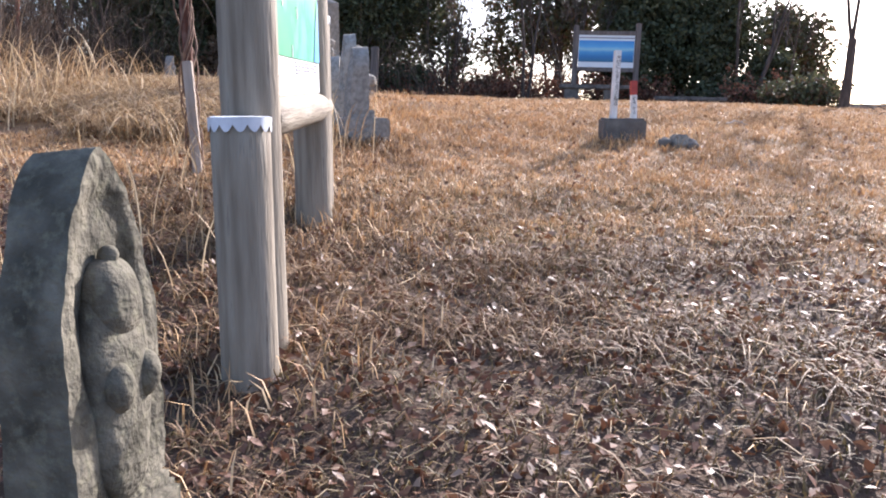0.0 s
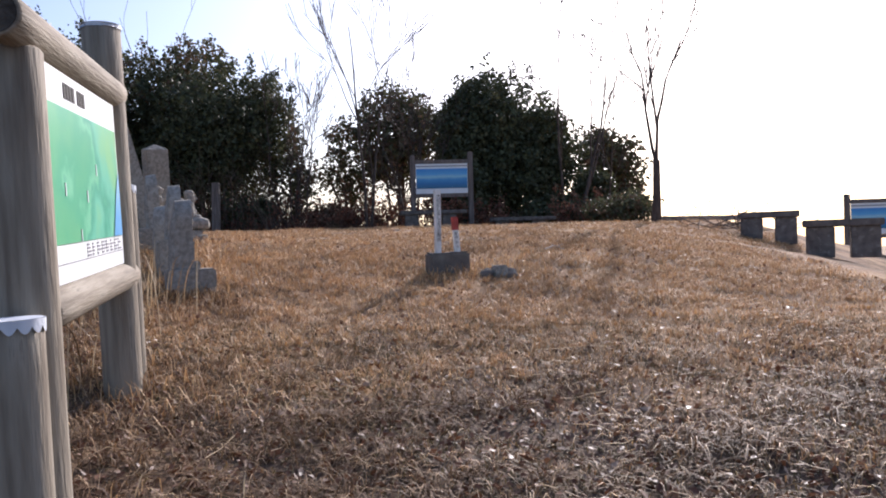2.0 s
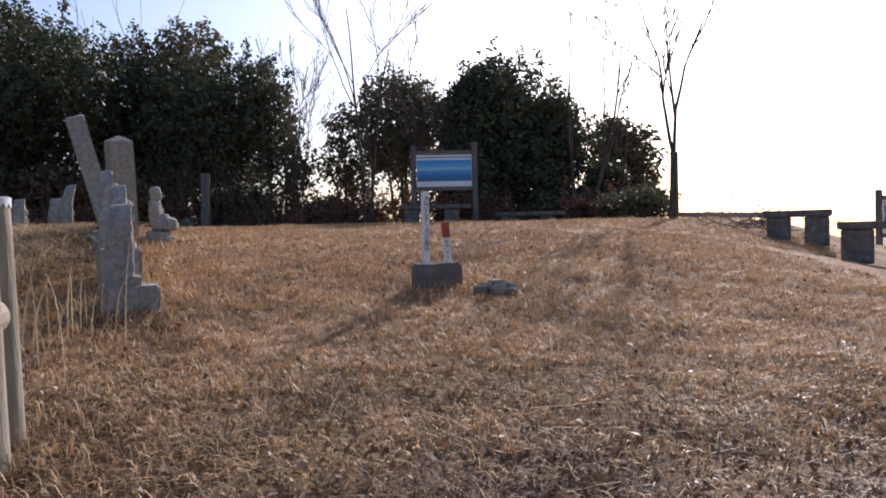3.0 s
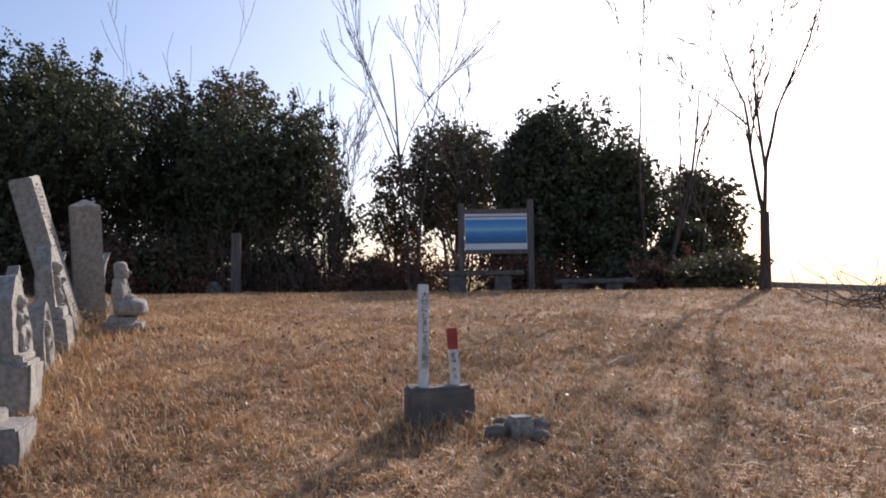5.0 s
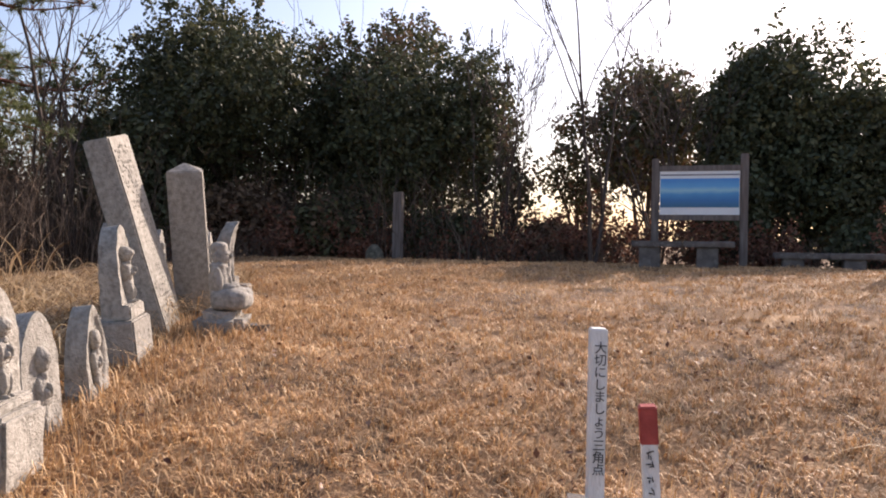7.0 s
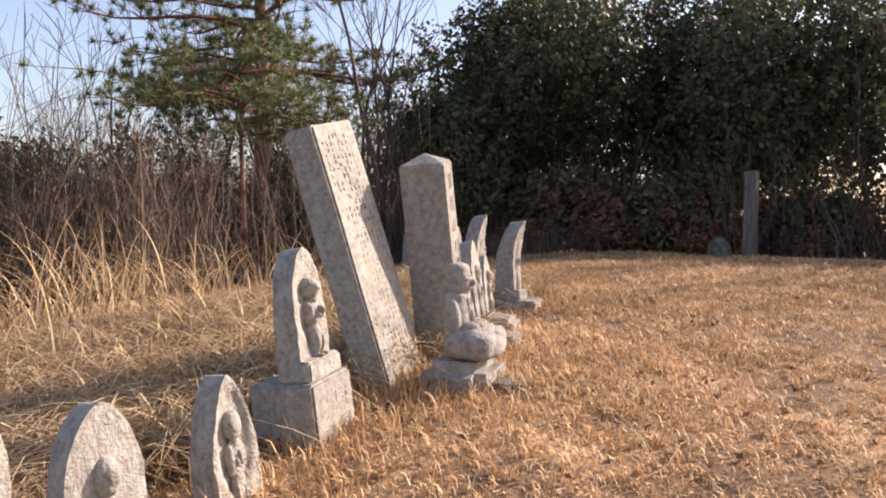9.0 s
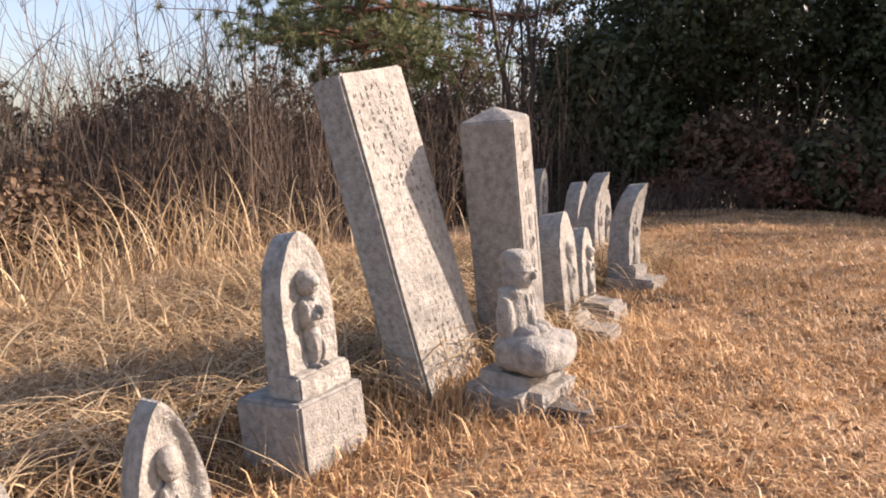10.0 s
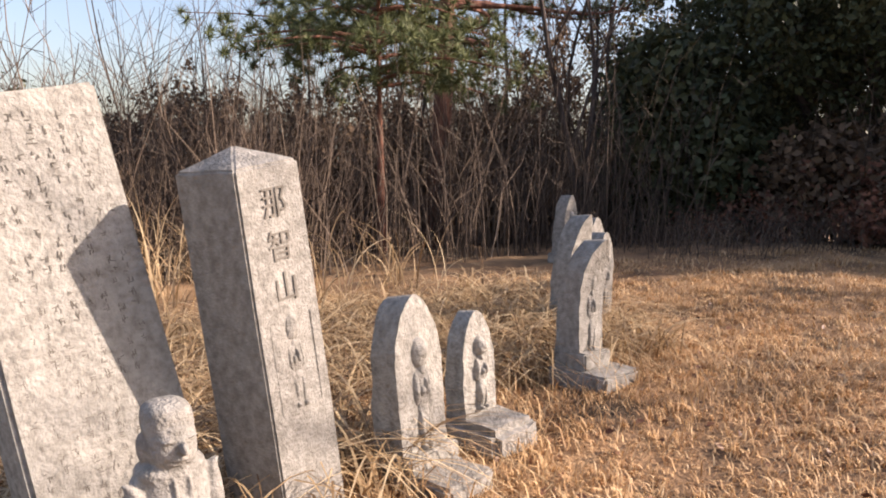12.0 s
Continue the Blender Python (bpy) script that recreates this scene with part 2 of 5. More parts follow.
def blob(rx, ry, rz, at, sub=3, seed=0, worn=0.0, power=1.0):
    bm = bmesh.new()
    bmesh.ops.create_icosphere(bm, subdivisions=sub, radius=1)
    for v in bm.verts:
        c = v.co
        q = Vector([math.copysign(abs(x) ** power, x) for x in c])
        v.co = Vector((q.x * rx, q.y * ry, q.z * rz)) + Vector(at)
    for f in bm.faces:
        f.smooth = True
    if worn:
        rough_up(bm, worn, 14, seed)
    return bm


def tubes(name, paths, material, sides=4):
    """One mesh of tapered tubes: each path is (points (n, 3), radii (n))."""
    vs, cs, off = [], [], 0
    ang = np.arange(sides) * 2 * math.pi / sides
    for pts, rad in paths:
        pts, rad = np.asarray(pts, float), np.asarray(rad, float)
        n = len(pts)
        d = np.gradient(pts, axis=0)
        d /= np.linalg.norm(d, axis=1)[:, None] + 1e-9
        ref = np.where(np.abs(d[:, 2:3]) > 0.9, np.array([[1.0, 0, 0]]), np.array([[0, 0, 1.0]]))
        u = np.cross(d, ref)
        u /= np.linalg.norm(u, axis=1)[:, None] + 1e-9
        w = np.cross(d, u)
        ring = pts[:, None, :] + rad[:, None, None] * (np.cos(ang)[None, :, None] * u[:, None, :] + np.sin(ang)[None, :, None] * w[:, None, :])
        vs.append(ring.reshape(-1, 3))
        i = (np.arange(n - 1)[:, None] * sides + np.arange(sides)[None, :]) + off
        j = (np.arange(n - 1)[:, None] * sides + (np.arange(sides)[None, :] + 1) % sides) + off
        cs.append(np.stack([i, j, j + sides, i + sides], -1).reshape(-1, 4))
        off += n * sides
    faces = np.concatenate(cs)
    me = mesh_flat(name, np.concatenate(vs), faces.ravel(), np.full(len(faces), 4), material)
    me.polygons.foreach_set("use_smooth", np.ones(len(faces), bool))
    return me


def blades(name, base, height, width, lean, rng, material, droop=0.5):
    """Grass blades of three triangles each: base (n, 3), height, width and lean (n)."""
    n = len(base)
    a = rng.uniform(0, 2 * math.pi, n)
    b = a + rng.uniform(0.9, 2.2, n)
    d = np.stack([np.cos(a), np.sin(a), np.zeros(n)], 1)
    w = np.stack([np.cos(b), np.sin(b), np.zeros(n)], 1) * (width / 2)[:, None]
    up = np.array([0, 0, 1.0])
    mid = base + d * (lean * height * 0.4)[:, None] + up * (height * 0.6)[:, None]
    tip = base + d * (lean * height * 1.2)[:, None] + up * (height * (1 - droop * lean * 0.5))[:, None]
    v = np.stack([base - w, base + w, mid + w * 0.8, mid - w * 0.8, tip], 1).reshape(-1, 3)
    k = np.arange(n)[:, None] * 5
    c = np.concatenate([k + 0, k + 1, k + 2, k + 3, k + 3, k + 2, k + 4], 1)
    return mesh_flat(name, v, c.ravel(), np.tile([4, 3], n), material)


def leaves(name, pts, size, rng, material, normals=None, long=1.6):
    """Small folded leaves of two triangles each at pts."""
    n = len(pts)
    d = rng.normal(size=(n, 3))
    if normals is not None:
        d += normals * 0.8
    d /= np.linalg.norm(d, axis=1)[:, None]
    e = np.cross(d, rng.normal(size=(n, 3)))
    e /= np.linalg.norm(e, axis=1)[:, None]
    f = np.cross(d, e)
    s = (size * rng.uniform(0.6, 1.3, n))[:, None]
    a, b = pts - e * s * long / 2, pts + e * s * long / 2
    l, r = pts - f * s / 2 + d * s * 0.15, pts + f * s / 2 + d * s * 0.15
    v = np.stack([a, l, b, r], 1).reshape(-1, 3)
    k = np.arange(n)[:, None] * 4
    c = np.concatenate([k, k + 1, k + 2, k, k + 2, k + 3], 1)
    return mesh_flat(name, v, c.ravel(), np.full(2 * n, 3), material)


# ---- the ground: a hilltop that rises away from the start, falls off beyond the trees ----
def lift(x, y):
    """Height of the ground."""
    x, y = np.asarray(x, float), np.asarray(y, float)
    z = np.interp(y, [-30, -8, -4.2, -2.16, 0.3, 2, 4, 5.6, 7, 8.5, 10, 13, 15, 18, 24, 40],
                  [-6, -1.4, -0.85, -0.45, -0.02, 0.24, 0.5, 0.76, 0.97, 1.12, 1.25, 1.4, 1.42, 1.3, 0.4, -5])
    right = np.clip(x - 1.0, 0, None)
    z = z - 0.026 * np.minimum(right, 5) ** 2 * np.clip((13.5 - y) / 4, 0, 1) * np.clip((y - 2) / 5, 0.3, 1) - 0.16 * np.clip(x - 5.2, 0, None) ** 1.3
    z = z + 0.12 * np.clip((-x - 1.3) / 1.2, 0, 1) * np.clip((y - 0.8) / 1.5, 0, 1) * np.clip((9.4 - y) / 1.6, 0, 1)
    left = np.clip(-x - 8.0, 0, None)
    z = z - 0.06 * left ** 1.3
    return np.maximum(z, -40)


def fine(x, y):
    """Small unevenness of the turf."""
    return 0.02 * np.sin(x * 3.1 + 1.7 * np.sin(y * 1.3)) * np.sin(y * 2.7 + x * 0.8) + 0.012 * np.sin(x * 8.3 + y * 2.1) * np.sin(y * 7.1 - x * 3.3)


def gz(x, y):
    return float(lift(x, y) + fine(x, y))


def ground_sheet():
    xs = np.concatenate(([-3000, -900, -300, -120, -60, -40, -30, -24, -20, -17, -15], np.arange(-14, 12.01, 0.16), [13, 15, 18, 24, 32, 45, 70, 150, 400, 1000, 3000]))
    ys = np.concatenate(([-3000, -900, -300, -120, -60, -40, -30, -22, -16, -12, -9], np.arange(-7, 20.01, 0.16), [21, 22.5, 25, 30, 38, 50, 80, 160, 400, 1000, 3000]))
    X, Y = np.meshgrid(xs, ys)
    near = (np.abs(X) < 16) & (Y > -9) & (Y < 22)
    Z = lift(X, Y) + np.where(near, fine(X, Y), 0)
    far = np.hypot(X, Y - 6)
    Z = np.where(far > 60, -40, Z)
    v = np.stack([X, Y, Z], -1).reshape(-1, 3)
    nx, ny = len(xs), len(ys)
    i = (np.arange(ny - 1)[:, None] * nx + np.arange(nx - 1)[None, :]).ravel()
    c = np.stack([i, i + 1, i + nx + 1, i + nx], 1)
    me = mesh_flat("ground", v, c.ravel(), np.full(len(c), 4), M_GROUND)
    me.polygons.foreach_set("use_smooth", np.ones(len(c), bool))
    thing("ground", Matrix(), "dry winter turf on a hilltop, brown and uneven", "ground", kind="structure", data=me)


ground_sheet()


# ---- carved stones ----
def letters(text, size, step, material, parent, name, label, m):
    """Upright writing, one character under another, as a mesh."""
    cu = bpy.data.curves.new(name, "FONT")
    cu.body = "\n".join(text)
    cu.size, cu.space_line, cu.align_x, cu.extrude = size, step, "CENTER", 0.0006
    tmp = bpy.data.objects.new("tmp", cu)
    scene.collection.objects.link(tmp)
    me = bpy.data.meshes.new_from_object(tmp.evaluated_get(bpy.context.evaluated_depsgraph_get()))
    bpy.data.objects.remove(tmp)
    me.materials.clear()
    me.materials.append(material)
    ob = part(name, me, material, parent, label)
    ob.matrix_local = m
    return ob


def facing(x, y, z, az, back=0.0, side=0.0):
    """Local -y faces the azimuth az (degrees from +x); back and side: degrees by which it leans backwards and to its right."""
    return pose(x, y, z, 0, 0, az + 90) @ pose(0, 0, 0, -back, side, 0)


def stele_bm(w, h, d, shape=0.62, point=1.7, figure=1.0, step=0.0, hook=0.0, seed=0, bury=0.12, waist=0.0, niche=0.1):
    """A stone slab with an arched top; its front is a height field with a sunk niche and a worn standing figure in relief."""
    rows, cols = 46, 26
    bm = bmesh.new()

    def half(z):
        k = z / h
        s = 1 - waist * math.exp(-((k - 0.3) / 0.12) ** 2)
        if k > shape:
            q = (k - shape) / (1 - shape)
            s *= max(1 - q ** point, 0.0) ** 0.62
        s *= 1 + 0.05 * noise.noise(Vector((k * 3, seed * 9.1, 0)))
        return w / 2 * max(s, 0.05) * (1.1 if k < step else 1)

    def relief(x, z):
        k, u = z / h, x / w
        y = 0.0
        if figure:
            e = (u / 0.33) ** 2 + ((k - 0.55) / 0.34) ** 2
            y += 0.022 * niche * (1 / (1 + math.exp((e - 1) * 9)))

            def bump(cx, cz, rx, rz, hgt):
                q = ((u - cx) / rx) ** 2 + ((k - cz) / rz) ** 2
                return hgt * math.sqrt(1 - q) if q < 1 else 0
            b = max(bump(0, 0.735, 0.125, 0.085, 0.055), bump(0, 0.66, 0.07, 0.05, 0.035), bump(0, 0.53, 0.20, 0.13, 0.045), bump(-0.05, 0.5, 0.07, 0.1, 0.06),
                    bump(0.05, 0.5, 0.07, 0.1, 0.055), bump(-0.09, 0.36, 0.085, 0.15, 0.04), bump(0.09, 0.36, 0.085, 0.15, 0.04), bump(0, 0.4, 0.13, 0.1, 0.03))
            y -= b * 1.15 * figure * min(1.0, w / 0.3)
        if k < step:
            y -= 0.045
        y -= hook * max(k - 0.45, 0) ** 2
        y += 0.006 * noise.noise(Vector((x * 16, z * 16, seed * 3.7))) + 0.003 * noise.noise(Vector((x * 50, z * 50, seed)))
        return y

    grid = []
    for i in range(rows):
        z = h * (1 - (1 - i / (rows - 1)) ** 1.25)
        hw = half(z)
        front = [bm.verts.new((hw * (2 * j / (cols - 1) - 1), relief(hw * (2 * j / (cols - 1) - 1), z), z if i else -bury)) for j in range(cols)]
        back = []
        for j in range(7):
            x = hw * (1 - 2 * j / 6) * 0.93
            y = d * (1 - 0.35 * (z / h) ** 2) * (1 - 0.25 * (x / (w / 2)) ** 2) - hook * max(z / h - 0.45, 0) ** 2 + 0.01 * noise.noise(Vector((x * 9, z * 9, seed + 5)))
            back.append(bm.verts.new((x, max(y, 0.02), z * 0.985 if i else -bury)))
        grid.append(front + back)
    n = len(grid[0])
    for a, b in zip(grid, grid[1:]):
        for j in range(n):
            bm.faces.new((a[j], a[(j + 1) % n], b[(j + 1) % n], b[j]))
    bm.faces.new(grid[0][::-1])
    bm.faces.new(grid[-1])
    for f in bm.faces:
        f.smooth = abs(f.normal.y) > 0.3 if f.normal.length else True
    bm.normal_update()
    for e in bm.edges:
        if len(e.link_faces) == 2 and e.calc_face_angle(0) > 0.75:
            e.smooth = False
    for f in bm.faces:
        f.smooth = True
    return bm


def mesh_from(bm, name, material):
    me = bpy.data.meshes.new(name)
    bm.to_mesh(me)
    bm.free()
    me.materials.append(material)
    return me


def figure_bm(w, h, z0, hf, bold, seed):
    """A worn standing figure with a large head and joined palms, half sunk in the slab's front."""
    q = bold
    rows = [(0, 0.82, 0.15, 0.046, 0.135), (0, 0.83, 0.135, 0.052, 0.09), (0, 0.67, 0.075, 0.035, 0.06), (0, 0.52, 0.175, 0.036, 0.19), (-0.12, 0.52, 0.06, 0.034, 0.15), (0.12, 0.52, 0.06, 0.034, 0.15),
            (-0.05, 0.50, 0.06, 0.05, 0.06), (0.05, 0.50, 0.06, 0.05, 0.06), (0, 0.545, 0.03, 0.058, 0.08), (0, 0.24, 0.13, 0.032, 0.24), (-0.07, 0.18, 0.05, 0.037, 0.17), (0.07, 0.18, 0.05, 0.037, 0.17),
            (-0.07, 0.02, 0.055, 0.045, 0.035), (0.07, 0.02, 0.055, 0.045, 0.035)]
    return merge(*[blob(rx * w, ry * q * min(1.0, w / 0.26), rz * hf, (x * w, 0.008, z0 + z * hf), 3, seed + k, 0.004, 0.9) for k, (x, z, rx, ry, rz) in enumerate(rows)])


def stele(m, label, w, h, d, material=None, group="carved stones in a row", figure=1.0, step=0.0, niche=0.0, seed=0, **kw):
    material = material or M_STONE
    root = thing("carved_stele", m, label, "gravestone", group)
    part("slab", stele_bm(w, h, d, figure=0.001 if niche else 0, step=0.0, niche=niche, seed=seed, **kw), material, root)
    z0 = max(step * h, 0.08 * h)
    part("relief_figure", figure_bm(w, h, z0, 0.80 * h - z0, figure, seed), material, root, "worn standing figure with joined palms")
    if step:
        part("foot_block", box(w * 1.08, 0.12, step * h + 0.0, 0.01, 2, 0.006, seed, at=(0, 0.012, 0)), material, root)
    return root


def strokes(rng, columns, top, bottom, size, density=0.8):
    """Worn unreadable writing: columns of small upright and level strokes on the plane y = 0."""
    bm = bmesh.new()
    for cx in columns:
        z = top
        while z > bottom:
            if rng.random() < density:
                for _ in range(rng.integers(3, 6)):
                    x, zz = cx + rng.uniform(-0.3, 0.3) * size, z + rng.uniform(-0.38, 0.38) * size
                    up = rng.random() < 0.6
                    lx, lz = (0.10 * size, rng.uniform(0.3, 0.6) * size) if up else (rng.uniform(0.3, 0.6) * size, 0.09 * size)
                    tilt = Matrix.Rotation(rng.uniform(-0.25, 0.25), 4, "Y")
                    q = [bm.verts.new((tilt @ Vector((sx * lx / 2, 0, sz * lz / 2))) + Vector((x, -0.0015 - 0.0001 * rng.random(), zz)))
                         for sx, sz in ((-1, -1), (1, -1), (0.8, 1), (-0.8, 1))]
                    bm.faces.new(q)
            z -= size * 1.25
    ext = bmesh.ops.extrude_face_region(bm, geom=bm.faces[:])
    bmesh.ops.translate(bm, verts=[v for v in ext["geom"] if isinstance(v, bmesh.types.BMVert)], vec=(0, 0.004, 0))
    return bm


def axes(o, x, z):
    """A pose from an origin, an x direction and an upright direction."""
    z = Vector(z).normalized()
    x = Vector(x)
    x = (x - z * x.dot(z)).normalized()
    y = z.cross(x)
    return Matrix(((x.x, y.x, z.x, o[0]), (x.y, y.y, z.y, o[1]), (x.z, y.z, z.z, o[2]), (0, 0, 0, 1)))


def leaning_slab():
    root = thing("inscribed_slab", axes((-3.693, 7.482, 1.009), (-0.19, 0.414, 0.04), (-0.29, -0.31, 1.5)),
                 "tall grey stone slab covered in worn writing, leaning over", "gravestone", "carved stones in a row")
    bm = box(0.46, 0.19, 1.85, 0.012, 3, 0.006, 3, at=(0.23, 0.095, -0.25))
    for v in bm.verts:
        v.co.x += max(v.co.x, 0) * 0.11 * max(1 - v.co.z / 1.6, 0)
        if v.co.z > 1.5:
            v.co.z += 0.03 * (v.co.x / 0.46)
    part("slab", bm, M_STONE, root)
    rng = np.random.default_rng(4)
    part("inscription", strokes(rng, np.linspace(0.055, 0.415, 9), 1.53, 0.20, 0.030, 0.72), M_INSCR, root, "worn shallow writing cut in columns")["kind"] = "stuff"


def pillar():
    o, top = Vector((-3.812, 8.12, 1.06)), Vector((-3.788, 7.937, 2.362))
    root = thing("square_pillar_gravestone", axes(o, (-0.152, 0.226, 0.02), top - o),
                 "square grey stone pillar with a low pyramid top and cut writing", "gravestone", "carved stones in a row")
    bm = bmesh.new()
    w, d, h = 0.27, 0.27, (top - o).length
    v = [bm.verts.new((x * w, y * d, z)) for z in (-0.25, h) for x, y in ((0, 0), (1, 0), (1, 1), (0, 1))]
    apex = bm.verts.new((w / 2, d / 2, h + 0.065))
    for a in range(4):
        b = (a + 1) % 4
        bm.faces.new((v[a], v[b], v[b + 4], v[a + 4]))
        bm.faces.new((v[a + 4], v[b + 4], apex))
    bmesh.ops.bevel(bm, geom=bm.edges[:], offset=0.007, segments=2, affect="EDGES")
    bmesh.ops.subdivide_edges(bm, edges=[e for e in bm.edges if e.calc_length() > 0.05], cuts=3, use_grid_fill=True)
    rough_up(bm, 0.005, 8, 2)
    part("shaft", bm, M_STONE2, root)
    cut_letters(root)
    fig = figure_bm(0.20, 0.4, 0.55, 0.31, 0.6, 3)
    bmesh.ops.translate(fig, verts=fig.verts, vec=(0.134, 0, 0))
    fig = merge(fig, box(0.006, 0.008, 0.30, 0.002, at=(0.222, 0, 0.54)), box(0.006, 0.008, 0.30, 0.002, at=(0.045, 0, 0.54)), box(0.18, 0.008, 0.006, 0.002, at=(0.134, 0, 0.535)))
    part("relief_panel", fig, M_STONE2, root, "small seated figure cut in a shallow panel")


def cut_letters(root):
    for ch, z in zip("那智山", (1.165, 1.03, 0.90)):
        letters(ch, 0.105, 1.0, M_INSCR, root, "cut_character", "character cut into the stone", pose(0.135, -0.0055, z, 90, 0, 0))


def jizo_on_box():
    m = axes((-3.350, 6.745, 0.935), (-0.135, 0.311, 0.015), (-0.06, -0.09, 1.0))
    root = thing("stone_plinth", m, "square grey stone block used as a plinth", "plinth")
    part("block", box(0.345, 0.34, 0.48, 0.012, 2, 0.005, 4, at=(0.1725, 0.17, -0.085)), M_STONE2, root)
    part("inscription", strokes(np.random.default_rng(3), (0.10, 0.19, 0.28), 0.30, 0.12, 0.05, 0.8), M_INSCR, root, "worn cut characters")["kind"] = "stuff"
    stele(m @ pose(0.1725, 0.07, 0.395), "small arched stele with a standing figure in relief, on a block", 0.255, 0.60, 0.17, step=0.16, shape=0.58, seed=1, bury=0.0, figure=1.5, niche=0.5)


def buddha():
    m = facing(-3.475, 7.76, 1.125, 22, 2, -3)
    bms = [blob(0.205, 0.16, 0.095, (0, -0.09, 0.10), 4, 1, 0.008, 0.55), blob(0.11, 0.12, 0.085, (0.115, -0.17, 0.095), 3, 2, 0.008, 0.65), blob(0.11, 0.12, 0.085, (-0.115, -0.17, 0.095), 3, 3, 0.008, 0.65),
           blob(0.17, 0.09, 0.07, (0, -0.22, 0.075), 3, 12, 0.006, 0.8),
           blob(0.122, 0.092, 0.18, (0, -0.005, 0.245), 4, 4, 0.006, 0.8), blob(0.138, 0.072, 0.06, (0, 0.0, 0.335), 3, 4, 0.004, 0.9), blob(0.04, 0.05, 0.12, (0.135, -0.02, 0.26), 3, 5, 0.004), blob(0.04, 0.05, 0.12, (-0.135, -0.02, 0.26), 3, 6, 0.004),
           blob(0.055, 0.10, 0.04, (0.075, -0.08, 0.20), 3, 7, 0.004), blob(0.055, 0.10, 0.04, (-0.075, -0.08, 0.20), 3, 8, 0.004), blob(0.03, 0.035, 0.07, (0, -0.09, 0.25), 3, 9), blob(0.05, 0.05, 0.03, (0, -0.14, 0.20), 3, 9),
           blob(0.04, 0.045, 0.05, (0, -0.01, 0.40), 3), blob(0.053, 0.058, 0.088, (0, -0.02, 0.47), 4, 10, 0.003, 0.85), blob(0.055, 0.060, 0.010, (0, -0.018, 0.515), 3), blob(0.052, 0.055, 0.055, (0, -0.012, 0.535), 3, 0, 0.004, 0.7),
           blob(0.010, 0.016, 0.022, (0, -0.088, 0.465), 2), blob(0.012, 0.020, 0.045, (0.053, 0, 0.46), 2), blob(0.012, 0.020, 0.045, (-0.053, 0, 0.46), 2)]
    bms += [blob(0.020, 0.010, 0.005, (0.022, -0.072, 0.490), 2), blob(0.020, 0.010, 0.005, (-0.022, -0.072, 0.490), 2), blob(0.015, 0.010, 0.005, (0, -0.075, 0.430), 2)]
    for sx in (-1, 1):                                   # folds of the robe over chest and knees
        for k in range(4):
            bms.append(blob(0.010, 0.016, 0.075, (sx * (0.025 + 0.024 * k), -0.088 + 0.012 * k, 0.30 - 0.012 * k), 2, k, 0.002))
        for k in range(3):
            bms.append(blob(0.075, 0.012, 0.010, (sx * 0.10, -0.262 + 0.012 * k, 0.075 + 0.032 * k), 2, k, 0.003))
    bm = merge(*bms)
    for v in bm.verts:
        k = min(max((v.co.z - 0.36) / 0.05, 0), 1)
        v.co.x *= 0.74 + 0.42 * k
        v.co.y *= 0.80 + 0.32 * k
        v.co.z *= 0.87
    thing("seated_statue", m @ pose(0, 0, 0.175), "weathered grey stone seated statue with folded legs", "statue", data=mesh_from(bm, "seated_statue", M_STONE2))
    ob = bpy.data.objects["seated_statue"]
    shell = ob.modifiers.new("shell", "REMESH")
    shell.mode, shell.voxel_size, shell.use_smooth_shade = "VOXEL", 0.005, True
    soft = ob.modifiers.new("worn", "SMOOTH")
    soft.factor, soft.iterations = 0.5, 1
    thing("statue_base", facing(-3.44, 7.77, 1.055, 24, 0, -2), "flat rough oval stone slab under a seated statue", "stone slab",
          data=mesh_from(box(0.40, 0.36, 0.24, 0.06, 3, 0.03, 5, at=(0, 0.02, 0.01)), "statue_base", M_STONE2))
    thing("step_stone", facing(-3.23, 7.88, 1.07, 20, 0, 4), "broken dark stone step in front of a statue", "stone slab",
          data=mesh_from(box(0.46, 0.32, 0.12, 0.03, 3, 0.03, 7, at=(0.04, 0.02, 0.0)), "step_stone", M_CONCRETE))


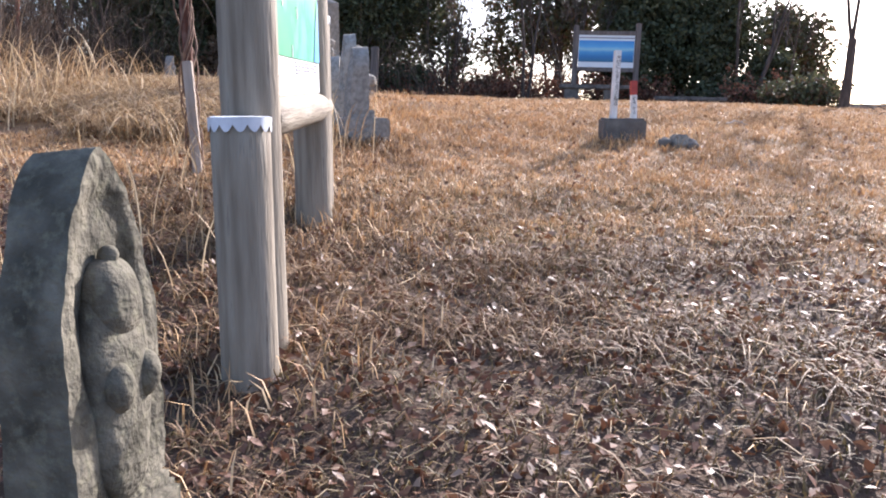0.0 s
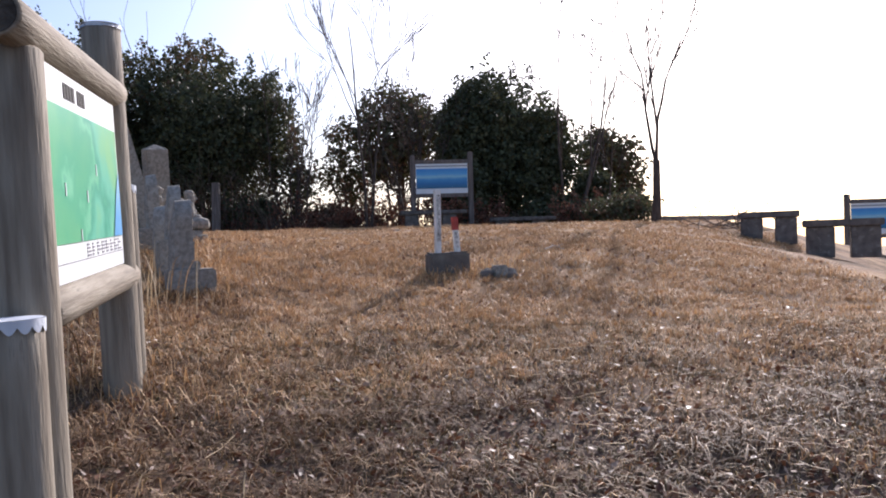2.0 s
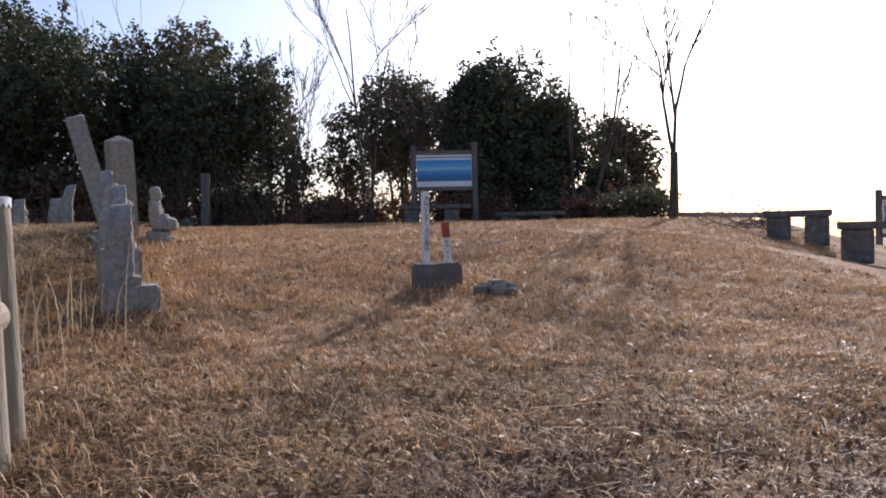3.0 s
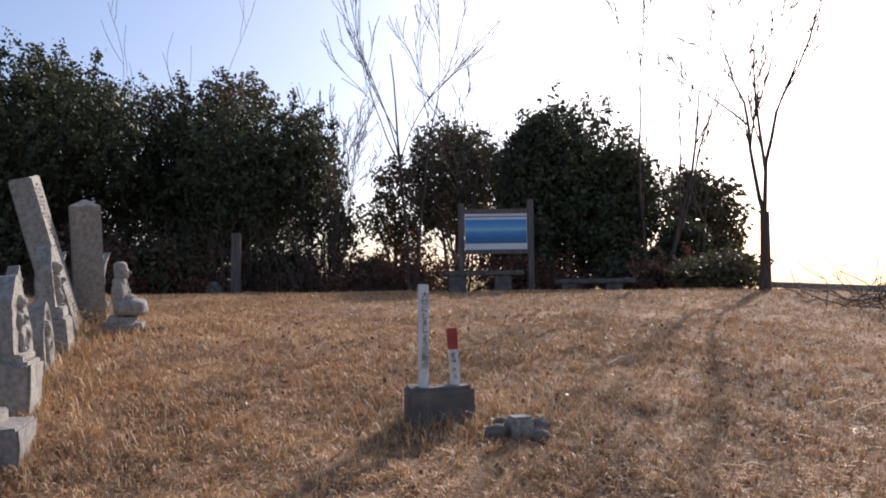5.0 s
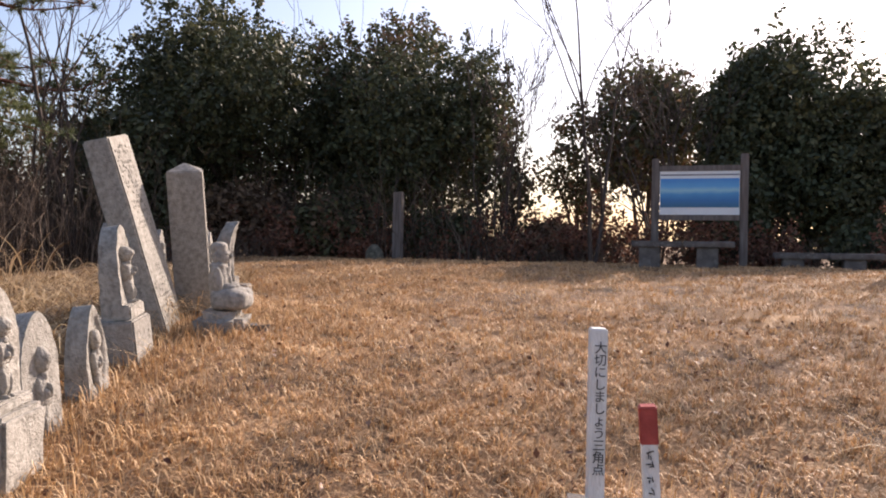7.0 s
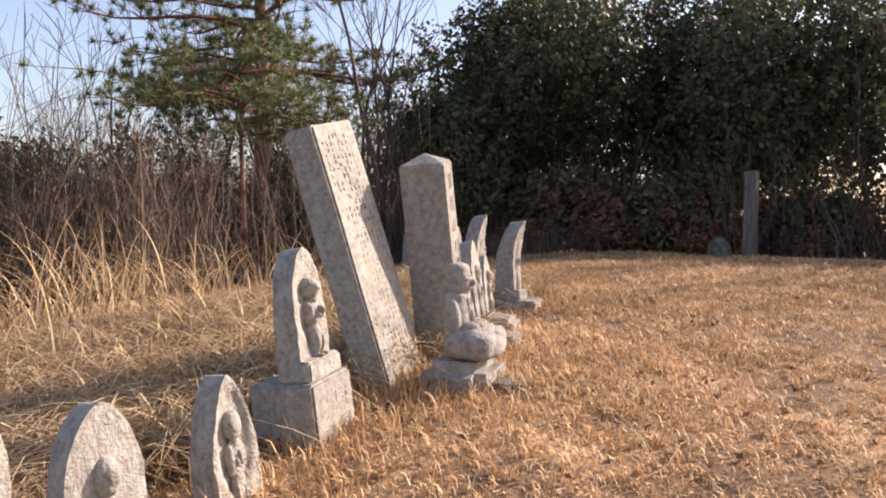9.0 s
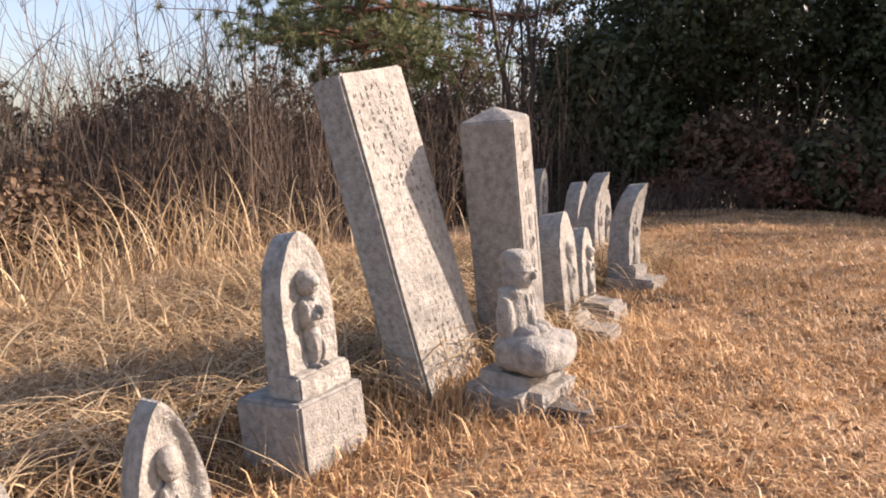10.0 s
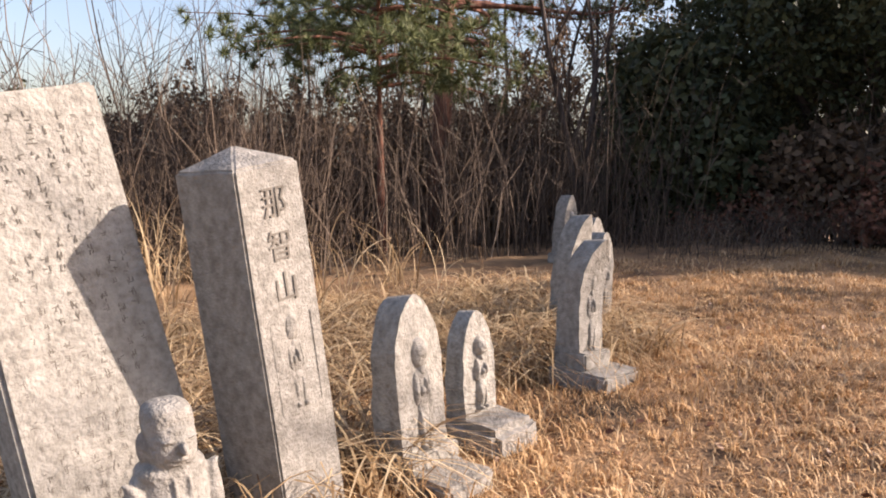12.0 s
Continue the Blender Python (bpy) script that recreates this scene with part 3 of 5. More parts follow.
def stone_row():
    # the stones nearest the start
    root = thing("carved_stele", facing(-1.20, -1.02, 0.28, 4, 3), "mossy grey arched stele with a worn hooded figure", "gravestone", "carved stones in a row")
    part("slab", stele_bm(0.23, 0.49, 0.13, figure=0.001, niche=0.7, shape=0.5, point=1.5, seed=11, bury=0.0), M_MOSSY, root)
    hood = [blob(0.070, 0.034, 0.165, (0, 0.008, 0.165), 4, 31, 0.006, 0.8), blob(0.050, 0.036, 0.060, (0, 0.004, 0.285), 4, 32, 0.004, 0.85), blob(0.014, 0.014, 0.016, (0, 0.0, 0.345), 2, 33, 0.002),
            blob(0.026, 0.022, 0.035, (0.034, -0.020, 0.175), 3, 34, 0.004), blob(0.026, 0.022, 0.035, (-0.034, -0.020, 0.175), 3, 35, 0.004)]
    part("relief_figure", merge(*hood), M_MOSSY, root, "worn hooded figure standing out from the slab")
    st = thing("stone_plinth", facing(-1.20, -1.02, 0.28, 4), "mossy rough stone plinth under a small stele", "plinth")
    part("block", box(0.25, 0.17, 0.70, 0.02, 2, 0.010, 14, at=(0, 0.06, -0.70)), M_MOSSY, st)
    st = thing("stone_plinth", facing(-2.45, 4.58, 0.60, 22, 0, 0), "low wide grey stone plinth in the grass", "plinth")
    part("block", box(0.42, 0.40, 0.30, 0.015, 2, 0.012, 9, at=(0, 0.02, -0.02)), M_STONE2, st)
    stele(facing(-2.44, 4.58, 0.875, 22, 1, 0), "tall grey arched stele with a worn figure on a plinth", 0.26, 0.60, 0.20, M_STONE2, shape=0.7, seed=12, bury=0.0, step=0.12, figure=0.45)
    st = thing("stone_plinth", facing(-2.66, 5.27, 0.70, 22, 0, 0), "rough lichened square stone plinth", "plinth")
    part("block", box(0.36, 0.32, 0.50, 0.02, 2, 0.014, 10, at=(0, 0.16, -0.06)), M_STONE, st)
    stele(facing(-2.74, 5.24, 1.138, 20, 2, -2), "lichened stele with a standing figure on a rough plinth", 0.27, 0.52, 0.16, shape=0.6, seed=13, bury=0.0, figure=1.1, step=0.1)
    stele(facing(-3.00, 5.70, 0.78, 12, 4, 0), "lichened pale arched stele with a standing figure, sunk in grass", 0.28, 0.72, 0.17, shape=0.62, seed=14, figure=1.2)
    stele(facing(-3.21, 6.28, 0.88, 16, 2, -6), "narrow leaning stele with a worn figure in a deep niche", 0.24, 0.60, 0.18, shape=0.45, point=1.3, seed=15, waist=0.12, niche=1.0, figure=0.7)
    # beyond the pillar
    stele(facing(-4.16, 8.70, 1.19, 30, 7, 0), "grey arched stele with a thin standing figure", 0.27, 0.70, 0.20, M_STONE, shape=0.66, seed=16, figure=0.8, step=0.15)
    thing("base_slab", facing(-4.02, 8.74, 1.14, 30), "flat grey stone slab before a stele", "stone slab",
          data=mesh_from(box(0.28, 0.20, 0.11, 0.015, 2, 0.012, 5), "base_slab", M_STONE2))
    stele(facing(-4.41, 9.04, 1.30, 28, 5, 0), "small arched stele with a standing figure on a rough slab", 0.22, 0.46, 0.14, M_STONE, shape=0.55, seed=17, bury=0.0, figure=1.2)
    thing("base_slab", facing(-4.38, 9.07, 1.16, 28), "thick rough stone slab under a small stele", "stone slab",
          data=mesh_from(box(0.32, 0.30, 0.15, 0.03, 2, 0.02, 6), "base_slab", M_STONE2))
    stele(facing(-4.84, 9.87, 1.32, 22, 2, 0), "grey boat-shaped stele with its tip curving forward", 0.21, 0.68, 0.20, M_STONE2, shape=0.74, hook=0.30, seed=18, figure=0.8, bury=0.0, step=0.14)
    thing("base_slab", facing(-4.84, 9.89, 1.21, 22), "square grey stone base under a stele", "stone slab",
          data=mesh_from(box(0.32, 0.36, 0.12, 0.015, 2, 0.01, 7), "base_slab", M_STONE2))
    stele(facing(-5.68, 10.33, 1.29, 25, 2, 0), "tall grey boat-shaped stele standing behind others", 0.22, 0.76, 0.20, M_STONE2, shape=0.62, hook=0.28, seed=19, figure=0.7)
    stele(facing(-6.10, 10.80, 1.30, 25, 0, 0), "grey rough-topped stele at the wood's edge", 0.22, 0.58, 0.2, M_STONE2, shape=0.6, seed=20)
    stele(facing(-6.88, 11.25, 1.25, 25, 2, 2), "broad grey arched stele at the wood's edge", 0.34, 0.66, 0.22, M_STONE2, shape=0.4, seed=21)
    stele(facing(-8.28, 11.86, 1.31, 25, 0, 0), "slim grey stele on a block at the wood's edge", 0.24, 0.70, 0.2, M_STONE2, shape=0.55, seed=22)
    st = thing("stone_plinth", facing(-8.28, 11.86, 1.0, 25), "grey stone block under a slim stele", "plinth")
    part("block", box(0.34, 0.34, 0.42, 0.015, 1, 0.01, 11), M_STONE2, st)
    # markers at the far side
    thing("weathered_post", pose(-5.5, 15.95, gz(-5.5, 15.95) - 0.05, 0, 1), "square weathered grey post at the wood's edge", "post",
          data=mesh_from(box(0.17, 0.15, 1.32, 0.012, 1, 0.006, 4), "weathered_post", M_BOARDWOOD))
    thing("round_stone", pose(-5.8, 15.6, gz(-5.8, 15.6)), "small rounded grey stone by a post", "stone",
          data=mesh_from(blob(0.17, 0.15, 0.22, (0, 0, 0.06), 3, 3, 0.02), "round_stone", M_MOSSY))


leaning_slab()
pillar()
jizo_on_box()
buddha()
stone_row()


# ---- the near map board on logs ----
def picture_mat(name, rows, axis="Z", wob=0.0, seed=0.0, scale=3.0):
    """Printed picture: colour bands along an axis of the object, wavering with noise."""
    m = bpy.data.materials.new(name)
    m.use_nodes = True
    t, n = m.node_tree, m.node_tree.nodes
    co = n.new("ShaderNodeTexCoord")
    sep = n.new("ShaderNodeSeparateXYZ")
    t.links.new(co.outputs["Generated"], sep.inputs[0])
    nz = n.new("ShaderNodeTexNoise")
    nz.noise_dimensions = "4D"
    nz.inputs["Scale"].default_value, nz.inputs["Detail"].default_value, nz.inputs["W"].default_value = scale, 6, seed
    t.links.new(co.outputs["Object"], nz.inputs["Vector"])
    ad = n.new("ShaderNodeMath")
    ad.operation = "MULTIPLY_ADD"
    t.links.new(nz.outputs["Fac"], ad.inputs[0])
    ad.inputs[1].default_value = wob
    sh = n.new("ShaderNodeMath")
    sh.inputs[1].default_value = -wob / 2
    t.links.new(sep.outputs[axis], sh.inputs[0])
    t.links.new(sh.outputs[0], ad.inputs[2])
    rp = n.new("ShaderNodeValToRGB")
    while len(rp.color_ramp.elements) < len(rows):
        rp.color_ramp.elements.new(0.5)
    for e, (p, c) in zip(rp.color_ramp.elements, rows):
        e.position, e.color = p, (*c, 1)
    t.links.new(ad.outputs[0], rp.inputs[0])
    b = n["Principled BSDF"]
    t.links.new(rp.outputs[0], b.inputs["Base Color"])
    b.inputs["Roughness"].default_value = 0.35
    return m


M_PANEL = mat("white_panel", [(0.3, (0.72, 0.74, 0.74)), (0.7, (0.82, 0.83, 0.82))], scale=3, bump=0.02, rough=0.35)
M_MAP = picture_mat("map_print", [(0.0, (0.10, 0.40, 0.20)), (0.3, (0.06, 0.36, 0.20)), (0.42, (0.16, 0.50, 0.30)), (0.52, (0.04, 0.32, 0.20)), (0.68, (0.12, 0.46, 0.32)), (1.0, (0.20, 0.48, 0.22))], axis="X", wob=2.2, scale=2.6)
M_SEA = picture_mat("sea_print", [(0.2, (0.12, 0.36, 0.66)), (0.8, (0.30, 0.55, 0.80))], wob=0.4, scale=3)
M_SEASCAPE = picture_mat("seascape_print", [(0.05, (0.02, 0.14, 0.26)), (0.25, (0.02, 0.17, 0.42)), (0.46, (0.06, 0.30, 0.56)), (0.58, (0.30, 0.56, 0.66)), (0.72, (0.10, 0.38, 0.68)),
                                             (0.98, (0.05, 0.26, 0.60))], wob=0.16, scale=5)
M_PRINTGREY = mat("grey_print", [(0.3, (0.18, 0.18, 0.2)), (0.7, (0.3, 0.3, 0.32))], scale=30, bump=0)


def plate(x0, x1, z0, z1, y, thick=0.003):
    return box(x1 - x0, thick, z1 - z0, 0, at=((x0 + x1) / 2, y, z0))


def bars(rows, y, thick=0.002):
    return merge(*[plate(x0, x1, z0, z1, y, thick) for x0, x1, z0, z1 in rows])


def map_board():
    m = facing(-1.685, 0.55, 0.06, 12.0, 2.0)
    root = thing("map_board", m, "weathered log frame holding a green area map", "information board")
    L = 1.50
    slope = pose(L / 2, 0, 1.28, 0, -3, 0) @ pose(-L / 2, 0, -1.28)       # rails and panel follow the ground
    part("post", log_bm(0.098, 1.95, 22, 1), M_LOG, root).matrix_local = pose(0, 0, -0.30)
    part("post", log_bm(0.098, 2.27, 22, 2), M_LOG, root).matrix_local = pose(L, 0, -0.12)
    part("post_cap", log_bm(0.101, 0.03, 22, 2), M_METAL, root, "dull tin cap").matrix_local = pose(L, 0, 2.125)
    for x, z0, z1, r, s in ((-0.21, -0.35, 0.755, 0.092, 3), (L + 0.26, -0.05, 1.33, 0.068, 4)):
        stub = part("brace_post", log_bm(r, z1 - z0, 22, s), M_LOG, root)
        stub.matrix_local = pose(x, -0.01, z0)
        bm = log_bm(r + 0.004, 0.022, 22, s, 0.004)
        cap = part("tin_cap", bm, M_METAL, stub, "pale tin cap with a scalloped rim")
        cap.matrix_local = pose(0, 0, z1 - z0 - 0.012)
        sk = bmesh.new()
        n = 84
        rr = r + 0.005
        lo = [sk.verts.new((rr * math.cos(2 * math.pi * k / n), rr * math.sin(2 * math.pi * k / n), -0.018 - 0.022 * abs(math.sin(math.pi * k / 6)))) for k in range(n)]
        hi = [sk.verts.new((rr * math.cos(2 * math.pi * k / n), rr * math.sin(2 * math.pi * k / n), 0.004)) for k in range(n)]
        for k in range(n):
            sk.faces.new((lo[k], lo[(k + 1) % n], hi[(k + 1) % n], hi[k])).smooth = True
        skirt = part("scalloped_rim", sk, M_METAL, stub, "scalloped tin rim")
        skirt.matrix_local = pose(0, 0, z1 - z0 + 0.002)
    for x0, x1, z, r, s in ((-0.22, L + 0.06, 1.755, 0.078, 5), (-0.02, L + 0.08, 0.80, 0.075, 6)):
        rail = part("rail", log_bm(r, x1 - x0, 22, s), M_LOG, root)
        rail.matrix_local = slope @ pose(x0, -0.03, z, 0, 90, 0)
        for q, off in ((-1, -0.002), (1, x1 - x0 + 0.002)):
            part("end_grain", log_bm(r * 0.82, 0.004, 22, s, 0.001), M_DARKLOG, rail, "dark weathered end grain").matrix_local = pose(0, 0, off - 0.002)
    part("panel", box(L - 0.19, 0.024, 0.81, 0.004, at=(L / 2, -0.045, 0.872)), M_PANEL, root, "white printed panel")
    x0, x1 = 0.115, L - 0.115
    part("map_print", plate(x0 + 0.02, x1 - 0.02, 1.02, 1.54, -0.0600), M_MAP, root, "green relief map")
    sea = bmesh.new()
    q = [sea.verts.new((x, -0.0655, z)) for x, z in ((x1 - 0.22, 1.022), (x1 - 0.022, 1.022), (x1 - 0.022, 1.34), (x1 - 0.10, 1.24))]
    sea.faces.new(q)
    part("sea_print", sea, M_SEA, root, "blue sea corner of the map")
    rng = np.random.default_rng(5)
    rows = [(x0 + 0.30 + 0.045 * k, x0 + 0.335 + 0.045 * k, 1.58, 1.64) for k in range(4)] + [(x0 + 0.52 + 0.045 * k, x0 + 0.555 + 0.045 * k, 1.58, 1.64) for k in range(3)]
    part("title", bars(rows, -0.0590), M_INK, root, "dark unreadable title")["kind"] = "stuff"
    rows = [(x0 + 0.02, x1 - 0.02, 0.945, 0.948)] + [(x, x + rng.uniform(0.02, 0.08), z, z + 0.008) for x in np.linspace(x0 + 0.5, x1 - 0.12, 8) for z in (0.955, 0.97, 0.985, 1.0)]
    part("small_print", bars(rows, -0.0590), M_PRINTGREY, root)["kind"] = "stuff"
    rows = [(x, x + 0.012, z, z + 0.05) for x, z in ((x0 + 0.2, 1.2), (x0 + 0.55, 1.18), (x0 + 0.75, 1.3), (x0 + 0.4, 1.02))]
    part("place_names", bars(rows, -0.0640), M_PANEL, root)["kind"] = "stuff"
    for ob in root.children:
        if ob.name.split(".")[0] in ("panel", "map_print", "sea_print", "title", "small_print", "place_names"):
            ob.matrix_local = slope


def view_board(m, label, size=1.0):
    root = thing("view_board", m, label, "information board")
    for x, h in ((-0.65, 1.56), (0.65, 1.62)):
        part("post", box(0.115, 0.115, h + 0.45, 0.012, 1, 0.004, 3, at=(x, 0, -0.45)), M_BOARDWOOD, root)
    part("header_rail", box(1.18, 0.07, 0.085, 0.006, at=(0, -0.02, 1.36)), M_BOARDWOOD, root)
    part("lower_rail", box(1.18, 0.07, 0.085, 0.006, at=(0, -0.02, 0.60)), M_BOARDWOOD, root)
    part("panel", box(1.17, 0.02, 0.672, 0.002, at=(0, -0.03, 0.687)), M_PANEL, root, "white printed panel")
    part("seascape_print", plate(-0.575, 0.575, 0.80, 1.245, -0.0425), M_SEASCAPE, root, "blue picture of sea and far hills")
    part("title_strip", plate(-0.575, 0.575, 1.29, 1.312, -0.0425), M_PRINTGREY, root, "grey strip with unreadable writing")
    return root


map_board()
view_board(pose(-0.232, 15.4, 1.53, 0, 0, 3), "grey timber board with a blue seascape panorama")
view_board(pose(9.15, 14.5, 0.36, 0, 0, -14), "grey timber board with a blue panorama beyond stone seats")


# ---- benches and seats ----
def bench(m, length, label, depth=0.36, h=0.40, group="benches"):
    root = thing("stone_bench", m, label, "bench", group)
    part("seat", box(length * 0.5 - 0.003, depth, 0.085, 0.012, 2, 0.006, 2, at=(-length / 4, 0, h - 0.085)), M_BENCH, root)
    part("seat", box(length * 0.5 - 0.003, depth, 0.085, 0.012, 2, 0.006, 3, at=(length / 4, 0, h - 0.083)), M_BENCH, root)
    for x in (-length * 0.32, length * 0.24):
        part("leg", box(0.30, depth * 0.75, h - 0.086 + 0.1, 0.015, 1, 0.008, 5, at=(x, 0, -0.1)), M_BENCH, root)


bench(pose(-0.44, 14.75, 1.41, 0, 0, 2), 1.45, "low grey stone bench below a view board")
bench(pose(1.59, 15.6, 1.25, 0, 0, 2), 1.49, "low grey stone bench before dark bushes")


def seat_block(m, length, label):
    root = thing("concrete_seat", m, label, "bench", "seats at the edge")
    part("seat", box(length, 0.42, 0.10, 0.012, 2, 0.008, 4, at=(0, 0, 0.36)), M_BENCH, root)
    for x in (-length * 0.28, length * 0.28):
        part("leg", box(length * 0.36, 0.34, 0.46, 0.012, 1, 0.006, 6, at=(x, 0, -0.1)), M_BENCH, root)


seat_block(pose(5.25, 11.0, 1.0, 0, 0, -25), 0.95, "grey concrete seat block at the hilltop's edge")
seat_block(pose(5.55, 9.2, 0.80, 0, 0, -24), 1.05, "grey concrete seat block at the hilltop's edge")


# ---- the survey marker ----
def survey_marker():
    m = pose(-0.25, 5.56, 0.675, 0, 0, 15)
    base = thing("marker_footing", m, "rough dark concrete block footing in dry grass", "concrete block")
    part("block", box(0.40, 0.20, 0.38, 0.02, 2, 0.014, 3, at=(0, 0, -0.1)), M_CONCRETE, base)
    post = thing("survey_post", m @ pose(-0.10, -0.01, 0.27, 0, 0.5, 4), "white square wooden post with black upright writing", "marker post")
    part("shaft", box(0.058, 0.058, 0.625, 0.005, 2, 0.002, 1, at=(0, 0, 0)), M_WHITE, post)
    for k, ch in enumerate("大切にしましょう三角点"):
        letters(ch, 0.044, 1.0, M_INK, post, "character", "black brushed character", pose(0.004, -0.0315, 0.545 - 0.042 * k, 90, 0, 0))
    red = thing("survey_post", m @ pose(0.10, 0.0, 0.265, 0, -3.5, -4), "short white wooden post with a red painted top", "marker post")
    part("shaft", box(0.056, 0.056, 0.36, 0.005, 2, 0.002, 2), M_WHITE, red)
    part("red_top", box(0.060, 0.060, 0.135, 0.005, 1, 0.001, 2, at=(0, 0, 0.23)), M_RED, red, "faded red painted top")
    rng = np.random.default_rng(12)
    part("writing", strokes(rng, (0.0,), 0.20, 0.05, 0.034, 1.0), M_INK, red, "black unreadable writing").matrix_local = pose(0, -0.031, 0)
    red.children[-1]["kind"] = "stuff"
    thing("survey_stone", pose(0.235, 5.27, 0.725, 0, 0, 24), "low pale square survey stone in the grass", "stone",
          data=mesh_from(box(0.13, 0.13, 0.15, 0.015, 1, 0.006, 3, at=(0, 0, -0.05)), "survey_stone", M_STONE))
    for k, (x, y, s) in enumerate(((0.10, 5.23, 0.07), (0.35, 5.21, 0.06), (0.34, 5.39, 0.07), (0.12, 5.39, 0.06))):
        thing("guard_stone", pose(x, y, gz(x, y)), "small dark rounded stone round a survey mark", "stone", "guard stones",
              data=mesh_from(blob(s, s * 0.8, s * 0.6, (0, 0, 0.02), 3, k, 0.015), "guard_stone", M_CONCRETE))



def stick(p, q, r, label):
    a, b = Vector(p), Vector(q)
    s = np.linspace(0, 1, 9)[:, None]
    pts = np.array(a) * (1 - s) + np.array(b) * s + np.array([0, 0, 0.02]) + np.random.default_rng(int(r * 1e4)).normal(size=(9, 3)) * 0.012
    thing("fallen_stick", Matrix(), label, "stick", "fallen sticks", data=tubes("fallen_stick", [(pts, r * (1.1 - 0.6 * s[:, 0]))], M_LATH, 6))


survey_marker()
stick((0.85, 6.75, gz(0.85, 6.75)), (1.22, 7.30, gz(1.22, 7.3)), 0.009, "pale dead stick lying on the turf")
stick((1.10, 6.72, gz(1.1, 6.72)), (0.98, 6.95, gz(0.98, 6.95)), 0.006, "thin pale twig lying on the turf")
stick((-2.97, 7.71, gz(-2.97, 7.71)), (-2.85, 8.2, gz(-2.85, 8.2)), 0.005, "thin pale twig lying on the turf")
thing("timber_edging", pose(5.05, 14.1, gz(5.05, 14.1) + 0.02, 0, 2, -62), "weathered pale timber edging at the slope's top", "edging",
      data=mesh_from(box(2.6, 0.09, 0.10, 0.01, 2, 0.006, 4), "timber_edging", M_LATH))


# ---- a rusty pole with dry vines, a lath and a scrap of tin ----
def rusty_pole():
    base = Vector((-3.15, 2.92, gz(-3.15, 2.92) - 0.1))
    root = thing("rusty_pole", Matrix.Translation(base) @ pose(0, 0, 0, 1, -3.2, 0), "leaning rusty steel pole wrapped in dry vines", "pole")
    part("pole", log_bm(0.032, 3.2, 10, 3), M_RUST, root)
    rng = np.random.default_rng(21)
    for k in range(7):
        ph, turn, n = rng.uniform(0, 6), rng.uniform(5, 9), 60
        z = np.linspace(0.0, rng.uniform(2.2, 3.1), n)
        r = 0.04 + 0.03 * np.abs(np.sin(z * 3 + ph)) * rng.uniform(0.3, 1.2)
        p = np.stack([r * np.cos(ph + turn * z), r * np.sin(ph + turn * z), z], 1)
        part("vine", tubes("vine", [(p, np.full(n, 0.006))], M_VINE, 5), M_VINE, root)
    for k in range(5):
        z0 = rng.uniform(1.2, 2.8)
        s = np.linspace(0, 1, 20)
        a = rng.uniform(-0.6, 0.8)
        ln = rng.uniform(0.15, 0.4)
        p = np.stack([s * ln * math.cos(a), s * ln * math.sin(a), z0 - s ** 2 * rng.uniform(0.2, 0.6) + 0.08 * np.sin(s * 3)], 1)
        part("vine", tubes("vine", [(p, 0.004 * (1.1 - s))], M_VINE, 4), M_VINE, root)
    thing("wooden_lath", pose(-3.08, 2.80, gz(-3.08, 2.8) - 0.05, 2, -4, 10), "short pale split wooden stake by a rusty pole", "stake",
          data=mesh_from(box(0.06, 0.035, 0.78, 0.004, 2, 0.004, 5), "wooden_lath", M_LATH))
    thing("tin_scrap", pose(-2.55, 0.95, gz(-2.55, 0.95) + 0.01, 20, 35, 30), "bent scrap of white painted tin in the grass", "scrap",
          data=mesh_from(merge(box(0.22, 0.13, 0.012, 0.003, 1, 0.006, 2), box(0.20, 0.012, 0.08, 0.003, 1, 0.006, 3, at=(0, 0.065, 0))), "tin_scrap", M_METAL))


rusty_pole()


# ---- trees ----
def grow(rng, p, d, length, r, level, out, wander=0.18, up=0.25, kids=(3, 5), shrink=0.62, spread=0.6, steps=6):
    """Adds a limb and its boughs to out as (points, radii)."""
    pts, rad = [np.array(p, float)], [r]
    d = np.array(d, float)
    for k in range(steps):
        d = d + rng.normal(size=3) * wander * 0.5 + np.array([0, 0, up * 0.15])
        d /= np.linalg.norm(d)
        pts.append(pts[-1] + d * length / steps)
        rad.append(max(r * (1 - 0.75 * (k + 1) / steps), 0.0065))
    out.append((np.array(pts), np.array(rad)))
    if level <= 0:
        return
    for _ in range(rng.integers(*kids)):
        k = rng.integers(2, steps + 1)
        side = rng.normal(size=3)
        side -= d * side.dot(d)
        side /= np.linalg.norm(side)
        nd = d * (1 - spread * 0.4) + side * spread + np.array([0, 0, up * 0.5])
        nd /= np.linalg.norm(nd)
        grow(rng, pts[k], nd, length * shrink * rng.uniform(0.7, 1.2), rad[k] * 0.7, level - 1, out, wander, up, kids, shrink, spread, max(steps - 1, 3))


